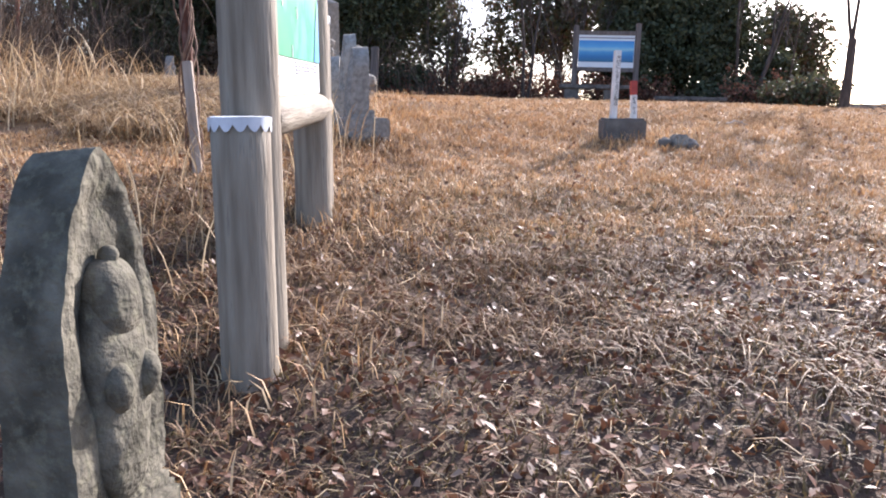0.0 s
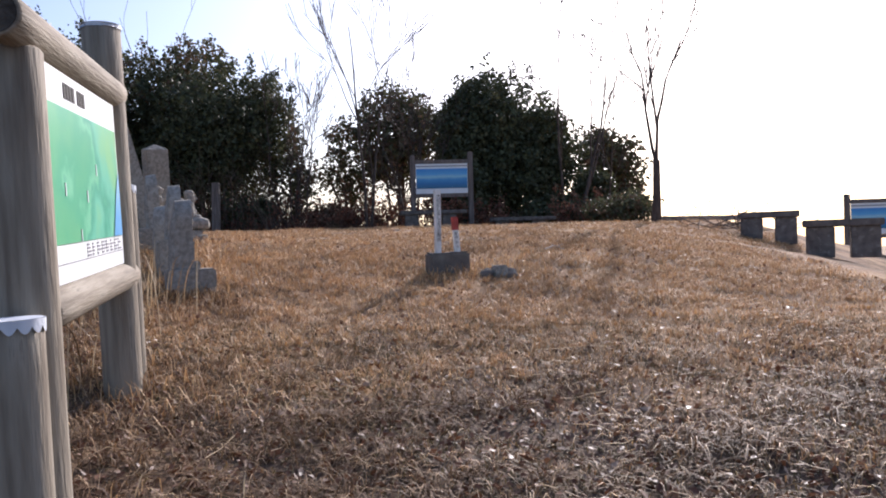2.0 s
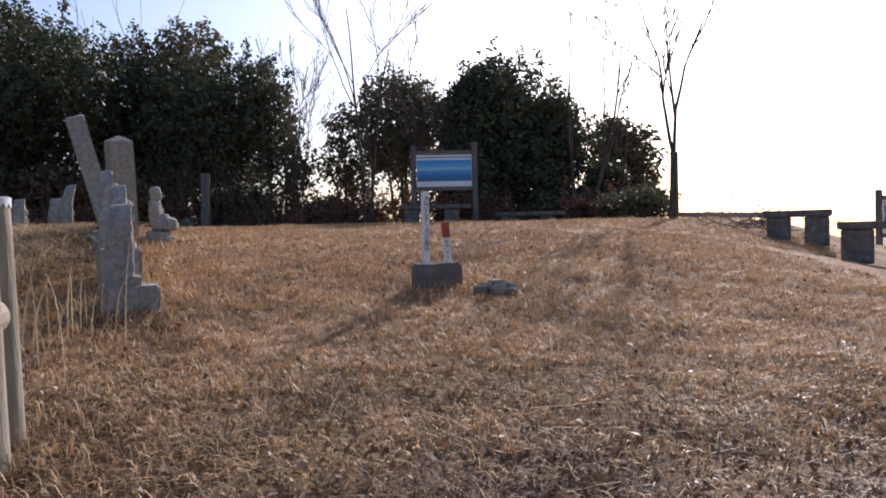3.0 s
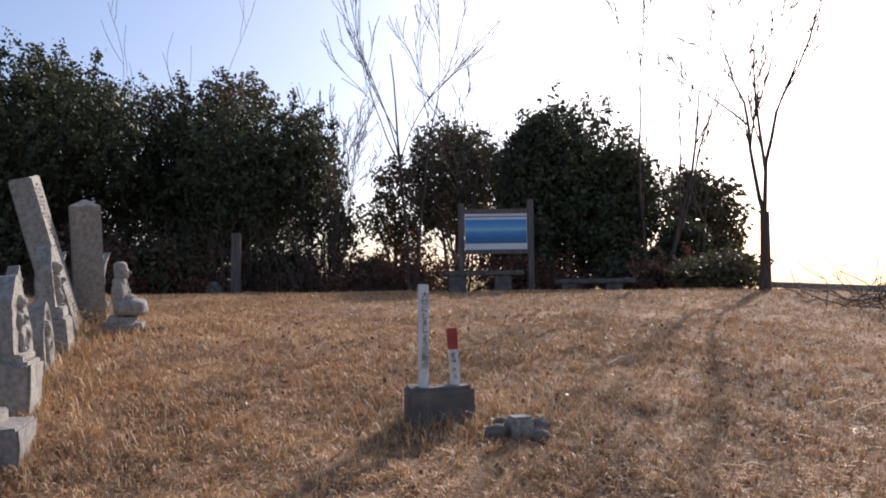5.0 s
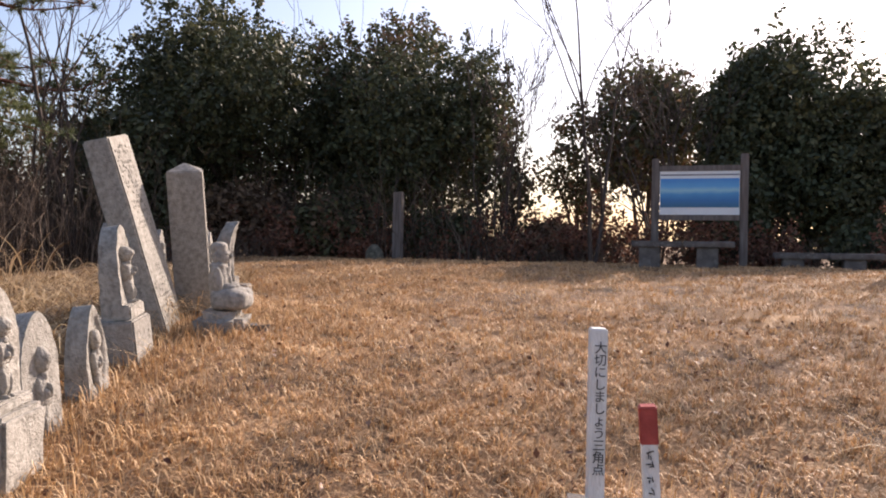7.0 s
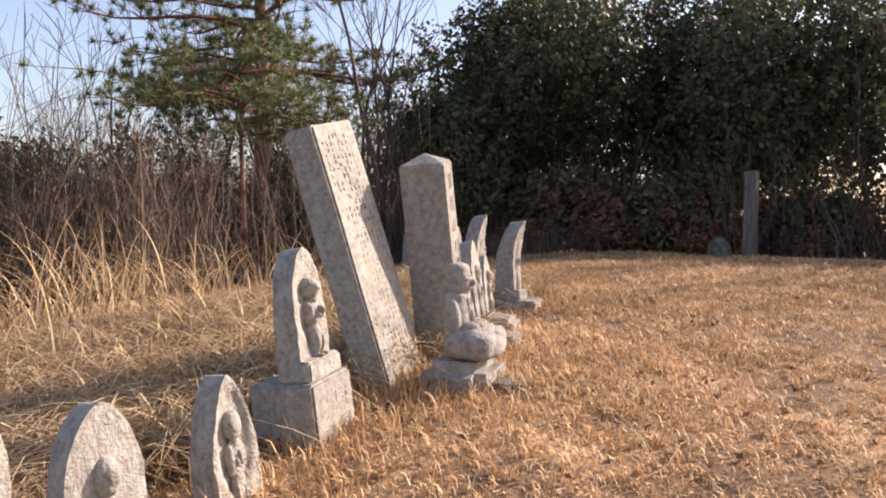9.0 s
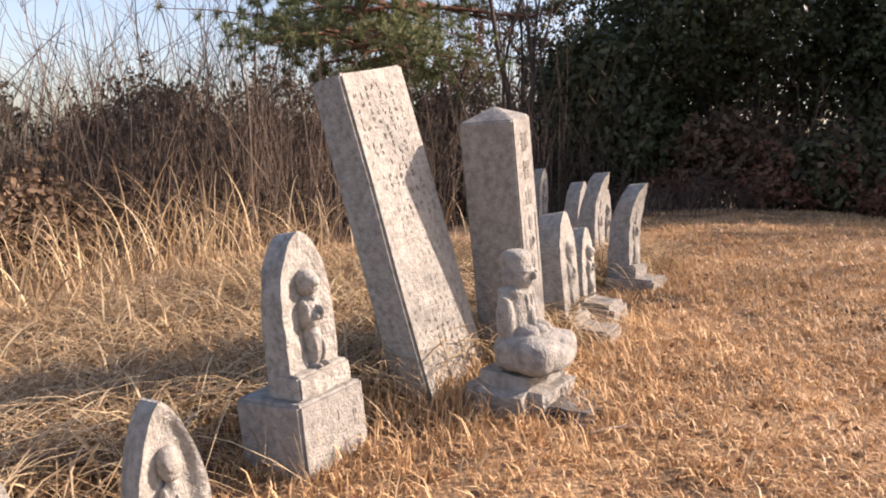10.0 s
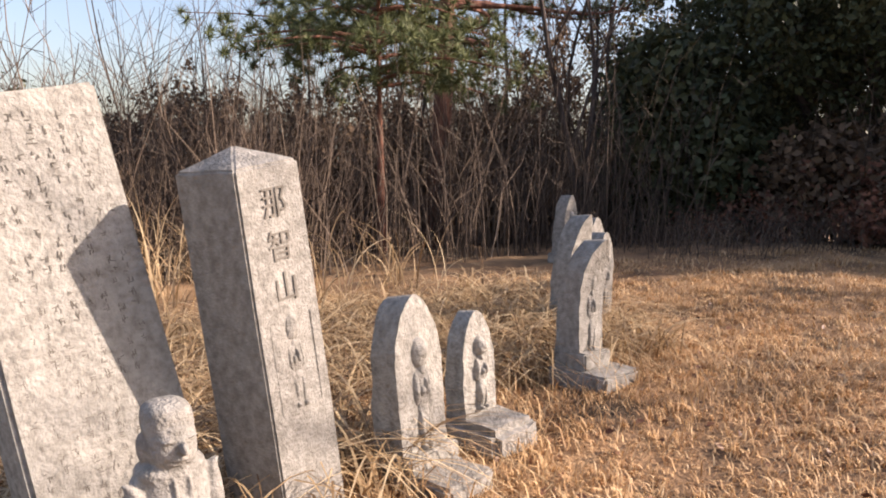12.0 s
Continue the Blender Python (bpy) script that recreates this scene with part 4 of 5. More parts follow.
def bare_tree(x, y, h, seed, label, stems=1, r=0.06, levels=3, fork=None, spread=0.45, kids=(3, 5), lean=(0, 0), material=None, flare=0.26):
    rng = np.random.default_rng(seed)
    root = thing("bare_tree", pose(x, y, gz(x, y) - 0.05), label, "tree", "bare trees")
    out = []
    if fork:
        pts = np.array([[0, 0, 0], [0.02, 0, fork * 0.5], [0.03, 0.01, fork]])
        part("trunk", tubes("trunk", [(pts, np.array([r * 1.3, r, r * 0.9]))], M_BARK, 10), M_BARK, root)
        for k in range(stems):
            a = 2 * math.pi * (k + 0.2) / stems
            grow(rng, pts[-1] - np.array([0, 0, 0.02 + 0.1 * (k % 2)]), (flare * math.cos(a), flare * 0.8 * math.sin(a), 1.0), (h - fork) * rng.uniform(0.75, 1.0), r * 0.48, levels, out, 0.2, 0.3, kids, 0.5, spread, 8)
    else:
        for k in range(stems):
            a = rng.uniform(0, 6.28)
            s = 0.0 if stems == 1 else rng.uniform(0.1, 0.35)
            sub = []
            grow(rng, (0.08 * math.cos(a) * (stems > 1), 0.08 * math.sin(a) * (stems > 1), 0), (s * math.cos(a) + lean[0], s * math.sin(a) + lean[1], 1.0), h * rng.uniform(0.75, 1.0) * (1 if k else 1.05), r * rng.uniform(0.6, 1.0), levels, sub, 0.14, 0.3, kids, 0.5, spread, 9)
            part("trunk", tubes("trunk", sub[:1], M_BARK, 8), M_BARK, root)
            out += sub[1:]
    part("crown", tubes("crown", out, material or M_BARK, 4), M_BARK, root)["kind"] = "stuff"
    return root


def lobes_points(rng, lobes, n, inner=0.35):
    w = np.array([rx * ry + rx * rz + ry * rz for _, (rx, ry, rz) in lobes])
    pick = rng.choice(len(lobes), n, p=w / w.sum())
    c = np.array([l[0] for l in lobes])[pick]
    r = np.array([l[1] for l in lobes])[pick]
    d = rng.normal(size=(n, 3))
    d /= np.linalg.norm(d, axis=1)[:, None]
    wob = 1 + 0.16 * np.sin(d[:, 0] * 7 + pick) * np.sin(d[:, 1] * 6 + pick * 2) * np.sin(d[:, 2] * 8) + 0.10 * np.sin(d[:, 0] * 17 + pick * 3) * np.sin(d[:, 2] * 15)
    k = np.where(rng.random(n) < inner, rng.uniform(0.3, 0.85, n), rng.uniform(0.84, 1.06, n)) * wob
    return c + d * r * k[:, None], d


def clump(rng, pts, d, each, spread):
    """Sprays of leaves round each point."""
    n = len(pts)
    p = np.repeat(pts, each, 0) + rng.normal(size=(n * each, 3)) * spread
    return p, np.repeat(d, each, 0)


def evergreen(x, y, lobes, seed, label, n=3000, size=0.085, each=7, material=None, trunk=0.09, stems=2, inner=0.35, sprigs=0):
    """A broad-leaved evergreen: lobes are (middle above its foot, radii)."""
    rng = np.random.default_rng(seed)
    root = thing("evergreen_tree", pose(x, y, gz(x, y) - 0.05), label, "tree", "evergreen trees")
    out = []
    for k in range(stems):
        c, r = lobes[k % len(lobes)]
        a = rng.uniform(0, 6.28)
        s = np.linspace(0, 1, 8)[:, None]
        f = np.array([0.12 * math.cos(a), 0.12 * math.sin(a), 0]) * (stems > 1)
        p = f * (1 - s) + np.array(c) * s + rng.normal(size=(8, 3)) * 0.05 * s
        p[0] = f
        part("trunk", tubes("trunk", [(p, trunk * (1.15 - 0.8 * s[:, 0]))], M_BARK, 8), M_BARK, root)
        for _ in range(8):
            q = p[rng.integers(2, 8)]
            e, _d = lobes_points(rng, lobes, 1, 0.0)
            t = np.linspace(0, 1, 6)[:, None]
            out.append((q * (1 - t) + e[0] * t + np.array([0, 0, 0.15]) * np.sin(t * 3.14), trunk * 0.35 * (1.1 - t[:, 0])))
    part("limb", tubes("limb", out, M_BARK, 5), M_BARK, root)["kind"] = "stuff"
    pts, d = lobes_points(rng, lobes, int(n * 0.85), inner)
    if sprigs:
        top, td = lobes_points(rng, lobes, sprigs, 0.0)
        top = top[td[:, 2] > 0.2]
        td = td[td[:, 2] > 0.2]
        t = rng.uniform(0, 0.45, (6, len(top), 1))
        ext = (top[None] + t * (td[None] * 0.5 + np.array([0, 0, 0.8]))).reshape(-1, 3)
        pts, d = np.concatenate([pts, ext]), np.concatenate([d, np.tile(td, (6, 1))])
    keep = pts[:, 2] > 0.05
    p, dd = clump(rng, pts[keep], d[keep], each, size * 1.1)
    pick = rng.random(len(p) // each) < 0.26
    pick = np.repeat(pick, each)
    part("crown", leaves("crown", p[~pick], size, rng, material or M_LEAF, dd[~pick]), M_LEAF, root)
    other = M_LEAF2 if (material or M_LEAF) == M_LEAF else M_BROWNLEAF
    part("paler_foliage", leaves("paler_foliage", p[pick], size, rng, other, dd[pick]), other, root, "paler and browner leaf sprays")
    return root


def round_lobes(rng, w, h, low, count=7, core=0.40, reach=0.30):
    """Lobes that fill a crown w wide, reaching from low to h."""
    mid = (h + low) / 2
    out = [((0, 0, mid), (w * core, w * core, (h - low) * (core + 0.04)))]
    for k in range(count):
        a, z = rng.uniform(0, 6.28), rng.uniform(-0.8, 0.8)
        rr = math.sqrt(1 - z * z)
        s = rng.uniform(0.16, 0.26)
        out.append(((w * reach * rr * math.cos(a), w * reach * rr * math.sin(a), mid + z * (h - low) * 0.32), (w * s, w * s, (h - low) * s * 0.9)))
    return out


R = lambda s: np.random.default_rng(s)
evergreen(-6.5, 19.0, round_lobes(R(1), 4.2, 5.6, 0.35, 18, 0.28, 0.36), 31, "dense dark broad-leaved evergreen, rounded, leafy nearly to the ground", 4600, 0.07, 11, stems=4, trunk=0.075, sprigs=90)
evergreen(-9.9, 18.0, round_lobes(R(2), 5.2, 6.3, 0.5, 20, 0.27, 0.36), 32, "large dense dark evergreen tree with a bushy outline", 5000, 0.07, 11, stems=5, trunk=0.085, sprigs=120)
evergreen(-12.9, 18.8, round_lobes(R(3), 4.4, 6.6, 0.6, 16, 0.26, 0.36), 33, "large dense dark evergreen tree in deep shade", 2500, 0.075, 10, stems=4, trunk=0.085, sprigs=90)
evergreen(-8.2, 20.5, round_lobes(R(12), 4.2, 6.6, 1.2, 12, 0.27, 0.34), 42, "tall dark evergreen behind the front row", 2600, 0.075, 10, M_LEAF2, stems=3, sprigs=110)
evergreen(-10.9, 15.2, round_lobes(R(13), 2.6, 3.2, 0.0, 8), 43, "dark evergreen bush at the edge of the turf", 2600, 0.09, 7)
evergreen(1.6, 19.4, round_lobes(R(4), 4.0, 5.0, 0.0, 16, 0.40, 0.28), 34, "broad round dark evergreen with a reddish-brown sheen", 7500, 0.07, 11, sprigs=30)
evergreen(-1.45, 21.4, round_lobes(R(5), 3.0, 5.2, 2.0, 7), 35, "slim evergreen with an open crown on several bare stems", 1500, 0.09, 7, M_LEAF2, stems=4, trunk=0.06, inner=0.2)
evergreen(-2.9, 20.8, round_lobes(R(6), 2.0, 4.2, 1.2, 6), 36, "thin open evergreen with sky showing through its leaves", 600, 0.08, 6, M_LEAF2, stems=3, trunk=0.05, inner=0.2)
evergreen(4.8, 21.0, round_lobes(R(7), 2.2, 3.7, 0.0, 8), 37, "small grey-green evergreen tree at the slope's edge", 1600, 0.09, 7, M_LEAF2, inner=0.2)
evergreen(3.7, 18.0, round_lobes(R(8), 1.5, 1.7, 0.0, 6), 38, "low dark evergreen shrub", 1100, 0.08, 7)
evergreen(3.75, 15.4, round_lobes(R(9), 1.8, 0.75, 0.0, 7), 39, "low spreading leafy bush by a bare tree", 700, 0.06, 7, M_LEAF2, trunk=0.02)
evergreen(0.15, 17.4, round_lobes(R(10), 1.5, 2.0, 0.0, 6), 40, "dark leafy shrub behind a view board", 800, 0.08, 7)
evergreen(-4.3, 18.6, round_lobes(R(11), 1.6, 3.6, 0.3, 7), 41, "slender half-bare evergreen shrub", 420, 0.08, 6, M_LEAF2, stems=4, trunk=0.03, inner=0.2)

for k, (x, y, w, h) in enumerate(((-5.2, 17.6, 1.8, 1.1), (-7.2, 17.2, 2.4, 1.6), (-9.0, 16.6, 2.6, 1.7), (-11.2, 16.8, 2.8, 2.0), (-12.6, 16.6, 2.4, 1.8), (-3.2, 18.2, 1.6, 0.9), (2.6, 17.4, 1.6, 1.0))):
    evergreen(x, y, round_lobes(R(60 + k), w, h, -0.3, 6), 160 + k, "low dark leafy undergrowth beneath the trees", 1300, 0.08, 8, (M_LEAF, M_LEAF2, M_BROWNLEAF)[k % 3], trunk=0.02)
for k, (x, y, w, h) in enumerate(((-1.7, 17.6, 1.8, 0.9), (2.9, 16.6, 1.5, 0.75), (-3.6, 17.3, 1.6, 0.7), (-5.0, 17.0, 1.4, 0.6), (0.9, 16.9, 1.2, 0.6), (-0.5, 16.4, 2.0, 0.85), (-2.3, 17.2, 1.6, 0.8), (-6.4, 16.6, 1.8, 0.7), (-7.9, 16.2, 1.8, 0.75), (-9.6, 15.4, 1.8, 0.8))):
    evergreen(x, y, round_lobes(R(70 + k), w, h, -0.2, 6), 170 + k, "low reddish-brown scrub with dry leaves", 420, 0.05, 6, M_REDLEAF, trunk=0.012, stems=4, inner=0.2, sprigs=30)
for k, (x, y, w, h) in enumerate(((-14.0, 11.0, 3.4, 3.0), (-15.0, 8.6, 3.4, 3.2), (-15.2, 6.0, 3.6, 3.1), (-13.0, 13.4, 3.0, 2.6), (-17.0, 4.0, 4.0, 3.4), (-12.6, 9.4, 1.6, 1.5), (-10.9, 6.9, 1.6, 0.9), (-10.4, 6.0, 2.4, 1.3), (-10.6, 4.2, 2.4, 1.2))):
    evergreen(x, y, round_lobes(R(80 + k), w, h, -0.3, 8), 180 + k, "dense brown scrub holding dry winter leaves", 2200, 0.06, 8, M_LEAF2 if k == 2 else M_BROWNLEAF, trunk=0.025, stems=4, sprigs=40)
bare_tree(4.20, 14.0, 4.75, 51, "bare slender tree forking low, standing alone on the edge", 3, 0.08, 3, fork=1.35, spread=0.42, kids=(3, 6), flare=0.15)
bare_tree(-1.95, 16.4, 4.9, 252, "tall bare many-stemmed tree with fine twigs", 2, 0.05, 3, spread=0.34, kids=(3, 5), lean=(0.20, 0))
bare_tree(3.0, 17.0, 5.6, 53, "tall bare tree with several upright stems", 3, 0.05, 3, spread=0.32, kids=(3, 5), lean=(0.08, 0))
bare_tree(3.9, 17.6, 4.2, 54, "thin bare sapling before dark evergreens", 2, 0.03, 2, spread=0.4)
bare_tree(-4.0, 17.2, 3.6, 55, "bare twiggy shrub at the wood edge", 5, 0.03, 3, spread=0.5)
bare_tree(-1.0, 18.0, 3.2, 56, "bare twiggy shrub at the wood edge", 5, 0.03, 3, spread=0.5)
bare_tree(-10.6, 13.6, 5.8, 57, "bare dark tree with slanting boughs", 2, 0.07, 3, spread=0.55)
bare_tree(-12.6, 14.6, 6.5, 58, "bare dark tree with slanting boughs", 3, 0.07, 3, spread=0.55)
bare_tree(-8.6, 21.0, 8.0, 59, "bare thin tree rising behind evergreens", 2, 0.05, 2, spread=0.4)


def pine():
    rng = np.random.default_rng(61)
    x, y = -13.0, 12.2
    root = thing("pine_tree", pose(x, y, gz(x, y) - 0.1), "red-barked pine with flat layers of needles", "tree")
    z0 = gz(x, y)
    H = 8.0
    s = np.linspace(0, 1, 12)
    trunk = np.stack([0.25 * np.sin(s * 4), 0.2 * s, s * H], 1)
    part("trunk", tubes("trunk", [(trunk, 0.17 * (1.1 - 0.8 * s))], M_PINEBARK, 12), M_PINEBARK, root)
    limbs, tips = [], []
    for k in range(40):
        h = (0.42, 0.50, 0.58, 0.66, 0.76, 0.86, 0.96)[k % 7] + rng.normal() * 0.012
        p = np.array([np.interp(h, s, trunk[:, i]) for i in range(3)])
        a = rng.uniform(0, 6.28)
        ln = rng.uniform(1.8, 3.9) * (1.15 - 0.5 * h)
        t = np.linspace(0, 1, 9)
        wob = rng.normal(size=2) * 0.25
        q = p + np.stack([t * ln * math.cos(a) + wob[0] * np.sin(t * 5), t * ln * math.sin(a) + wob[1] * np.sin(t * 4), -0.15 * t + 0.35 * t ** 2 + 0.1 * np.sin(t * 6)], 1)
        limbs.append((q, 0.05 * (1.1 - t)))
        for j in range(3, 9):
            for _ in range(4):
                b = q[j] + np.array([rng.normal() * 0.34, rng.normal() * 0.34, rng.uniform(0.0, 0.18)])
                limbs.append((np.stack([q[j], (q[j] + b) / 2 + [0, 0, 0.03], b]), np.array([0.012, 0.009, 0.005])))
                tips.append(b)
    part("limb", tubes("limb", limbs, M_PINEBARK, 5), M_PINEBARK, root)["kind"] = "stuff"
    tips = np.array(tips)
    part("needles", needles(tips, 56, 0.17, rng), M_NEEDLE, root)
    # a second, lower young pine mass on its near side
    root = thing("young_pine", pose(-10.6, 10.6, gz(-10.6, 10.6) - 0.1), "bushy young pine with pale green needles", "tree")
    limbs, tips = [], []
    s = np.linspace(0, 1, 8)
    part("trunk", tubes("trunk", [(np.stack([0.3 * s, -0.2 * s, 3.5 * s], 1), 0.06 * (1.1 - s))], M_PINEBARK, 8), M_PINEBARK, root)
    for k in range(30):
        h = rng.uniform(0.62, 1.0)
        p = np.array([0.3 * h, -0.2 * h, 3.5 * h])
        a, ln, t = rng.uniform(0, 6.28), rng.uniform(0.8, 2.6) * (1.25 - 0.6 * h), np.linspace(0, 1, 7)
        q = p + np.stack([t * ln * math.cos(a), t * ln * math.sin(a), 0.1 * np.sin(t * 4)], 1)
        limbs.append((q, 0.025 * (1.1 - t)))
        for j in range(2, 7):
            for _ in range(4):
                tips.append(q[j] + rng.normal(size=3) * np.array([0.2, 0.2, 0.09]))
    part("limb", tubes("limb", limbs, M_PINEBARK, 5), M_PINEBARK, root)["kind"] = "stuff"
    part("needles", needles(np.array(tips), 46, 0.14, rng), M_NEEDLE, root)


def needles(tips, each, length, rng):
    n = len(tips) * each
    c = np.repeat(tips, each, 0)
    d = rng.normal(size=(n, 3)) + np.array([0, 0, 0.5])
    d /= np.linalg.norm(d, axis=1)[:, None]
    w = np.cross(d, rng.normal(size=(n, 3)))
    w /= np.linalg.norm(w, axis=1)[:, None]
    ln = (length * rng.uniform(0.6, 1.2, n))[:, None]
    v = np.stack([c - w * 0.007, c + w * 0.007, c + d * ln], 1).reshape(-1, 3)
    return mesh_flat("needles", v, np.arange(3 * n), np.full(n, 3), M_NEEDLE)


pine()
for k, (x, y, w, h, n) in enumerate(((-16.4, 15.6, 3.6, 5.4, 420), (-15.0, 17.4, 3.0, 5.4, 300), (-18.5, 13.6, 4.0, 5.4, 520), (-17.5, 18.5, 4.0, 6.0, 420))):
    evergreen(x, y, round_lobes(R(90 + k), w, h, 0.4, 8), 190 + k, "half-bare brown-green tree in the wood behind", n, 0.07, 7, (M_BROWNLEAF, M_LEAF2)[k % 2], trunk=0.07, stems=3, inner=0.3, sprigs=60)
for k, (x, y, h) in enumerate(((-14.2, 14.0, 6.5), (-15.8, 12.6, 6.0), (-17.0, 10.6, 6.0))):
    bare_tree(x, y, h, 200 + k, "bare many-branched tree in the thicket", 2, 0.06, 3, spread=0.5, kids=(3, 6))


# ---- undergrowth: brush, pampas grass, dry stems ----
def brush(name, label, boxes, n, h, seed, r=0.006, material=None, twigs=4, category="brush"):
    """Upright stems with side twigs over a stretch of the plan: boxes are (x0, x1, y0, y1)."""
    rng = np.random.default_rng(seed)
    paths = []
    area = np.array([(b[1] - b[0]) * (b[3] - b[2]) for b in boxes])
    for _ in range(n):
        b = boxes[rng.choice(len(boxes), p=area / area.sum())]
        x, y = rng.uniform(b[0], b[1]), rng.uniform(b[2], b[3])
        z, hh = float(lift(x, y)), h * rng.uniform(0.45, 1.1)
        a, ln = rng.uniform(0, 6.28), rng.uniform(0.05, 0.35) if rng.random() < 0.6 else rng.uniform(0.3, 1.0)
        hh *= 1.0 - 0.35 * ln
        s = np.linspace(0, 1, 5)
        p = np.stack([x + ln * math.cos(a) * hh * s ** 1.5, y + ln * math.sin(a) * hh * s ** 1.5, z - 0.05 + hh * s], 1) + rng.normal(size=(5, 3)) * 0.05 * s[:, None]
        paths.append((p, r * rng.uniform(0.6, 1.5) * (1.15 - 0.8 * s)))
        for _k in range(rng.integers(1, twigs + 1)):
            t = rng.uniform(0.3, 0.95)
            q = p[0] * 0 + np.array([np.interp(t, s, p[:, i]) for i in range(3)])
            e = q + np.array([rng.normal() * 0.25, rng.normal() * 0.25, rng.uniform(0.1, 0.5)]) * hh * 0.4
            paths.append((np.stack([q, (q + e) / 2 + rng.normal(size=3) * 0.02, e]), r * 0.5 * np.array([1, 0.7, 0.4])))
    return thing(name, Matrix(), label, category, kind="stuff", data=tubes(name, paths, material or M_TWIG, 3))


brush("thicket", "dense brown thicket of bare stems behind the stones", [(-13.5, -9.0, 8.2, 14.2), (-16, -9.8, 4.0, 9.5)], 2600, 2.5, 71)
brush("tall_thicket", "tall thin bare saplings against the sky", [(-17, -10.5, 3.0, 9.5)], 330, 4.1, 72, 0.010, twigs=12)
brush("far_wood", "far bare grey-brown woodland of thin trunks", [(-24, -15, 11, 24), (-22, -17, 5, 11)], 420, 6.2, 75, 0.015, twigs=18, category="woodland")
brush("low_thicket", "knee-high dry brown stems below the trees", [(-8.5, 2.6, 16.2, 17.6), (-11, -7.4, 12.6, 15.6)], 1800, 0.6, 73, 0.004)
brush("wood_edge", "bare grey stems under the evergreens", [(-14, -3.5, 16.5, 19.5), (-15, -10.5, 12.5, 16.0), (-10, -4, 16.0, 17.0)], 900, 2.2, 74, 0.008)


def scatter(rng, n, boxes):
    area = np.array([(b[1] - b[0]) * (b[3] - b[2]) for b in boxes])
    k = rng.choice(len(boxes), n, p=area / area.sum())
    b = np.array(boxes)[k]
    return rng.uniform(b[:, 0], b[:, 1]), rng.uniform(b[:, 2], b[:, 3])


def ribbons(name, starts, heights, widths, arch, rng, material, seg=7):
    """Long arching grass leaves and stalks as bent ribbons."""
    n = len(starts)
    a = rng.uniform(0, 6.28, n)
    s = np.linspace(0, 1, seg)
    d = np.stack([np.cos(a), np.sin(a)], 1)
    rad = (arch * heights)[:, None] * (0.25 * s[None] + 0.9 * s[None] ** 2.5)
    up = heights[:, None] * (s[None] - arch[:, None] * 0.55 * s[None] ** 3)
    c = np.stack([starts[:, 0:1] + d[:, 0:1] * rad, starts[:, 1:2] + d[:, 1:2] * rad, starts[:, 2:3] + up], -1)
    b = a + rng.uniform(0.8, 2.3, n)
    w = np.stack([np.cos(b), np.sin(b), np.zeros(n)], 1)[:, None, :] * (widths[:, None] * (1.05 - s[None] ** 2 * 0.95) / 2)[..., None]
    v = np.stack([c - w, c + w], 2).reshape(-1, 3)
    i = (np.arange(n)[:, None] * seg + np.arange(seg - 1)[None, :]) * 2
    f = np.stack([i, i + 1, i + 3, i + 2], -1).reshape(-1, 4)
    return mesh_flat(name, v, f.ravel(), np.full(len(f), 4), material)


def pampas():
    rng = np.random.default_rng(81)
    for k, (cx, cy, h, n) in enumerate(((-7.9, 8.6, 1.3, 110), (-7.3, 7.6, 1.3, 130), (-7.4, 6.6, 1.35, 170), (-6.7, 5.9, 1.2, 150), (-8.4, 7.4, 1.6, 150), (-8.7, 6.0, 1.5, 150), (-7.6, 5.0, 1.2, 150),
                                        (-9.4, 8.4, 1.7, 120), (-6.2, 4.8, 0.9, 110), (-9.8, 6.6, 1.6, 120), (-9.0, 4.6, 1.4, 120), (-7.9, 9.8, 1.2, 90), (-6.6, 8.9, 0.9, 80), (-6.0, 6.6, 0.8, 120), (-5.7, 7.7, 0.7, 100), (-5.5, 5.6, 0.7, 110))):
        p = np.stack([cx + rng.normal(size=n) * 0.28, cy + rng.normal(size=n) * 0.28, np.zeros(n)], 1)
        p[:, 2] = lift(p[:, 0], p[:, 1]) - 0.03
        n = n * 8 // 10
        p = p[:n]
        hh = h * 0.85 * rng.uniform(0.3, 1.05, n) ** 1.2
        me = ribbons("tall_grass_clump", p - np.array([cx, cy, 0]), hh, rng.uniform(0.006, 0.018, n), rng.uniform(0.25, 1.35, n), rng, M_STRAW, 10)
        thing("tall_grass_clump", pose(cx, cy, 0), "clump of tall dry straw-coloured grass", "tall grass", "tall grass clumps", data=me)
    # beaten-down straw between the clumps and the stones
    n = 17000
    x, y = scatter(rng, n, [(-6.9, -3.9, 4.6, 8.6), (-6.9, -5.0, 8.6, 10.6), (-5.0, -3.6, 4.0, 6.4)])
    p = np.stack([x, y, lift(x, y) + rng.uniform(0.0, 0.05, n)], 1)
    thing("flattened_straw", Matrix(), "flattened dry straw lying behind the stones", "straw", kind="stuff",
          data=ribbons("flattened_straw", p, rng.uniform(0.12, 0.5, n), rng.uniform(0.005, 0.013, n), rng.uniform(1.2, 1.85, n), rng, M_STRAW, 7))
    # feathery weeds by the map board
    n = 260
    x, y = scatter(rng, n, [(-3.6, -2.1, 0.6, 4.2)])
    p = np.stack([x, y, lift(x, y)], 1)
    thing("dry_weeds", Matrix(), "thin dry weeds with drooping seed heads", "weeds", kind="stuff",
          data=ribbons("dry_weeds", p, rng.uniform(0.3, 0.75, n), rng.uniform(0.004, 0.008, n), rng.uniform(0.15, 0.8, n), rng, M_STRAW, 8))


pampas()


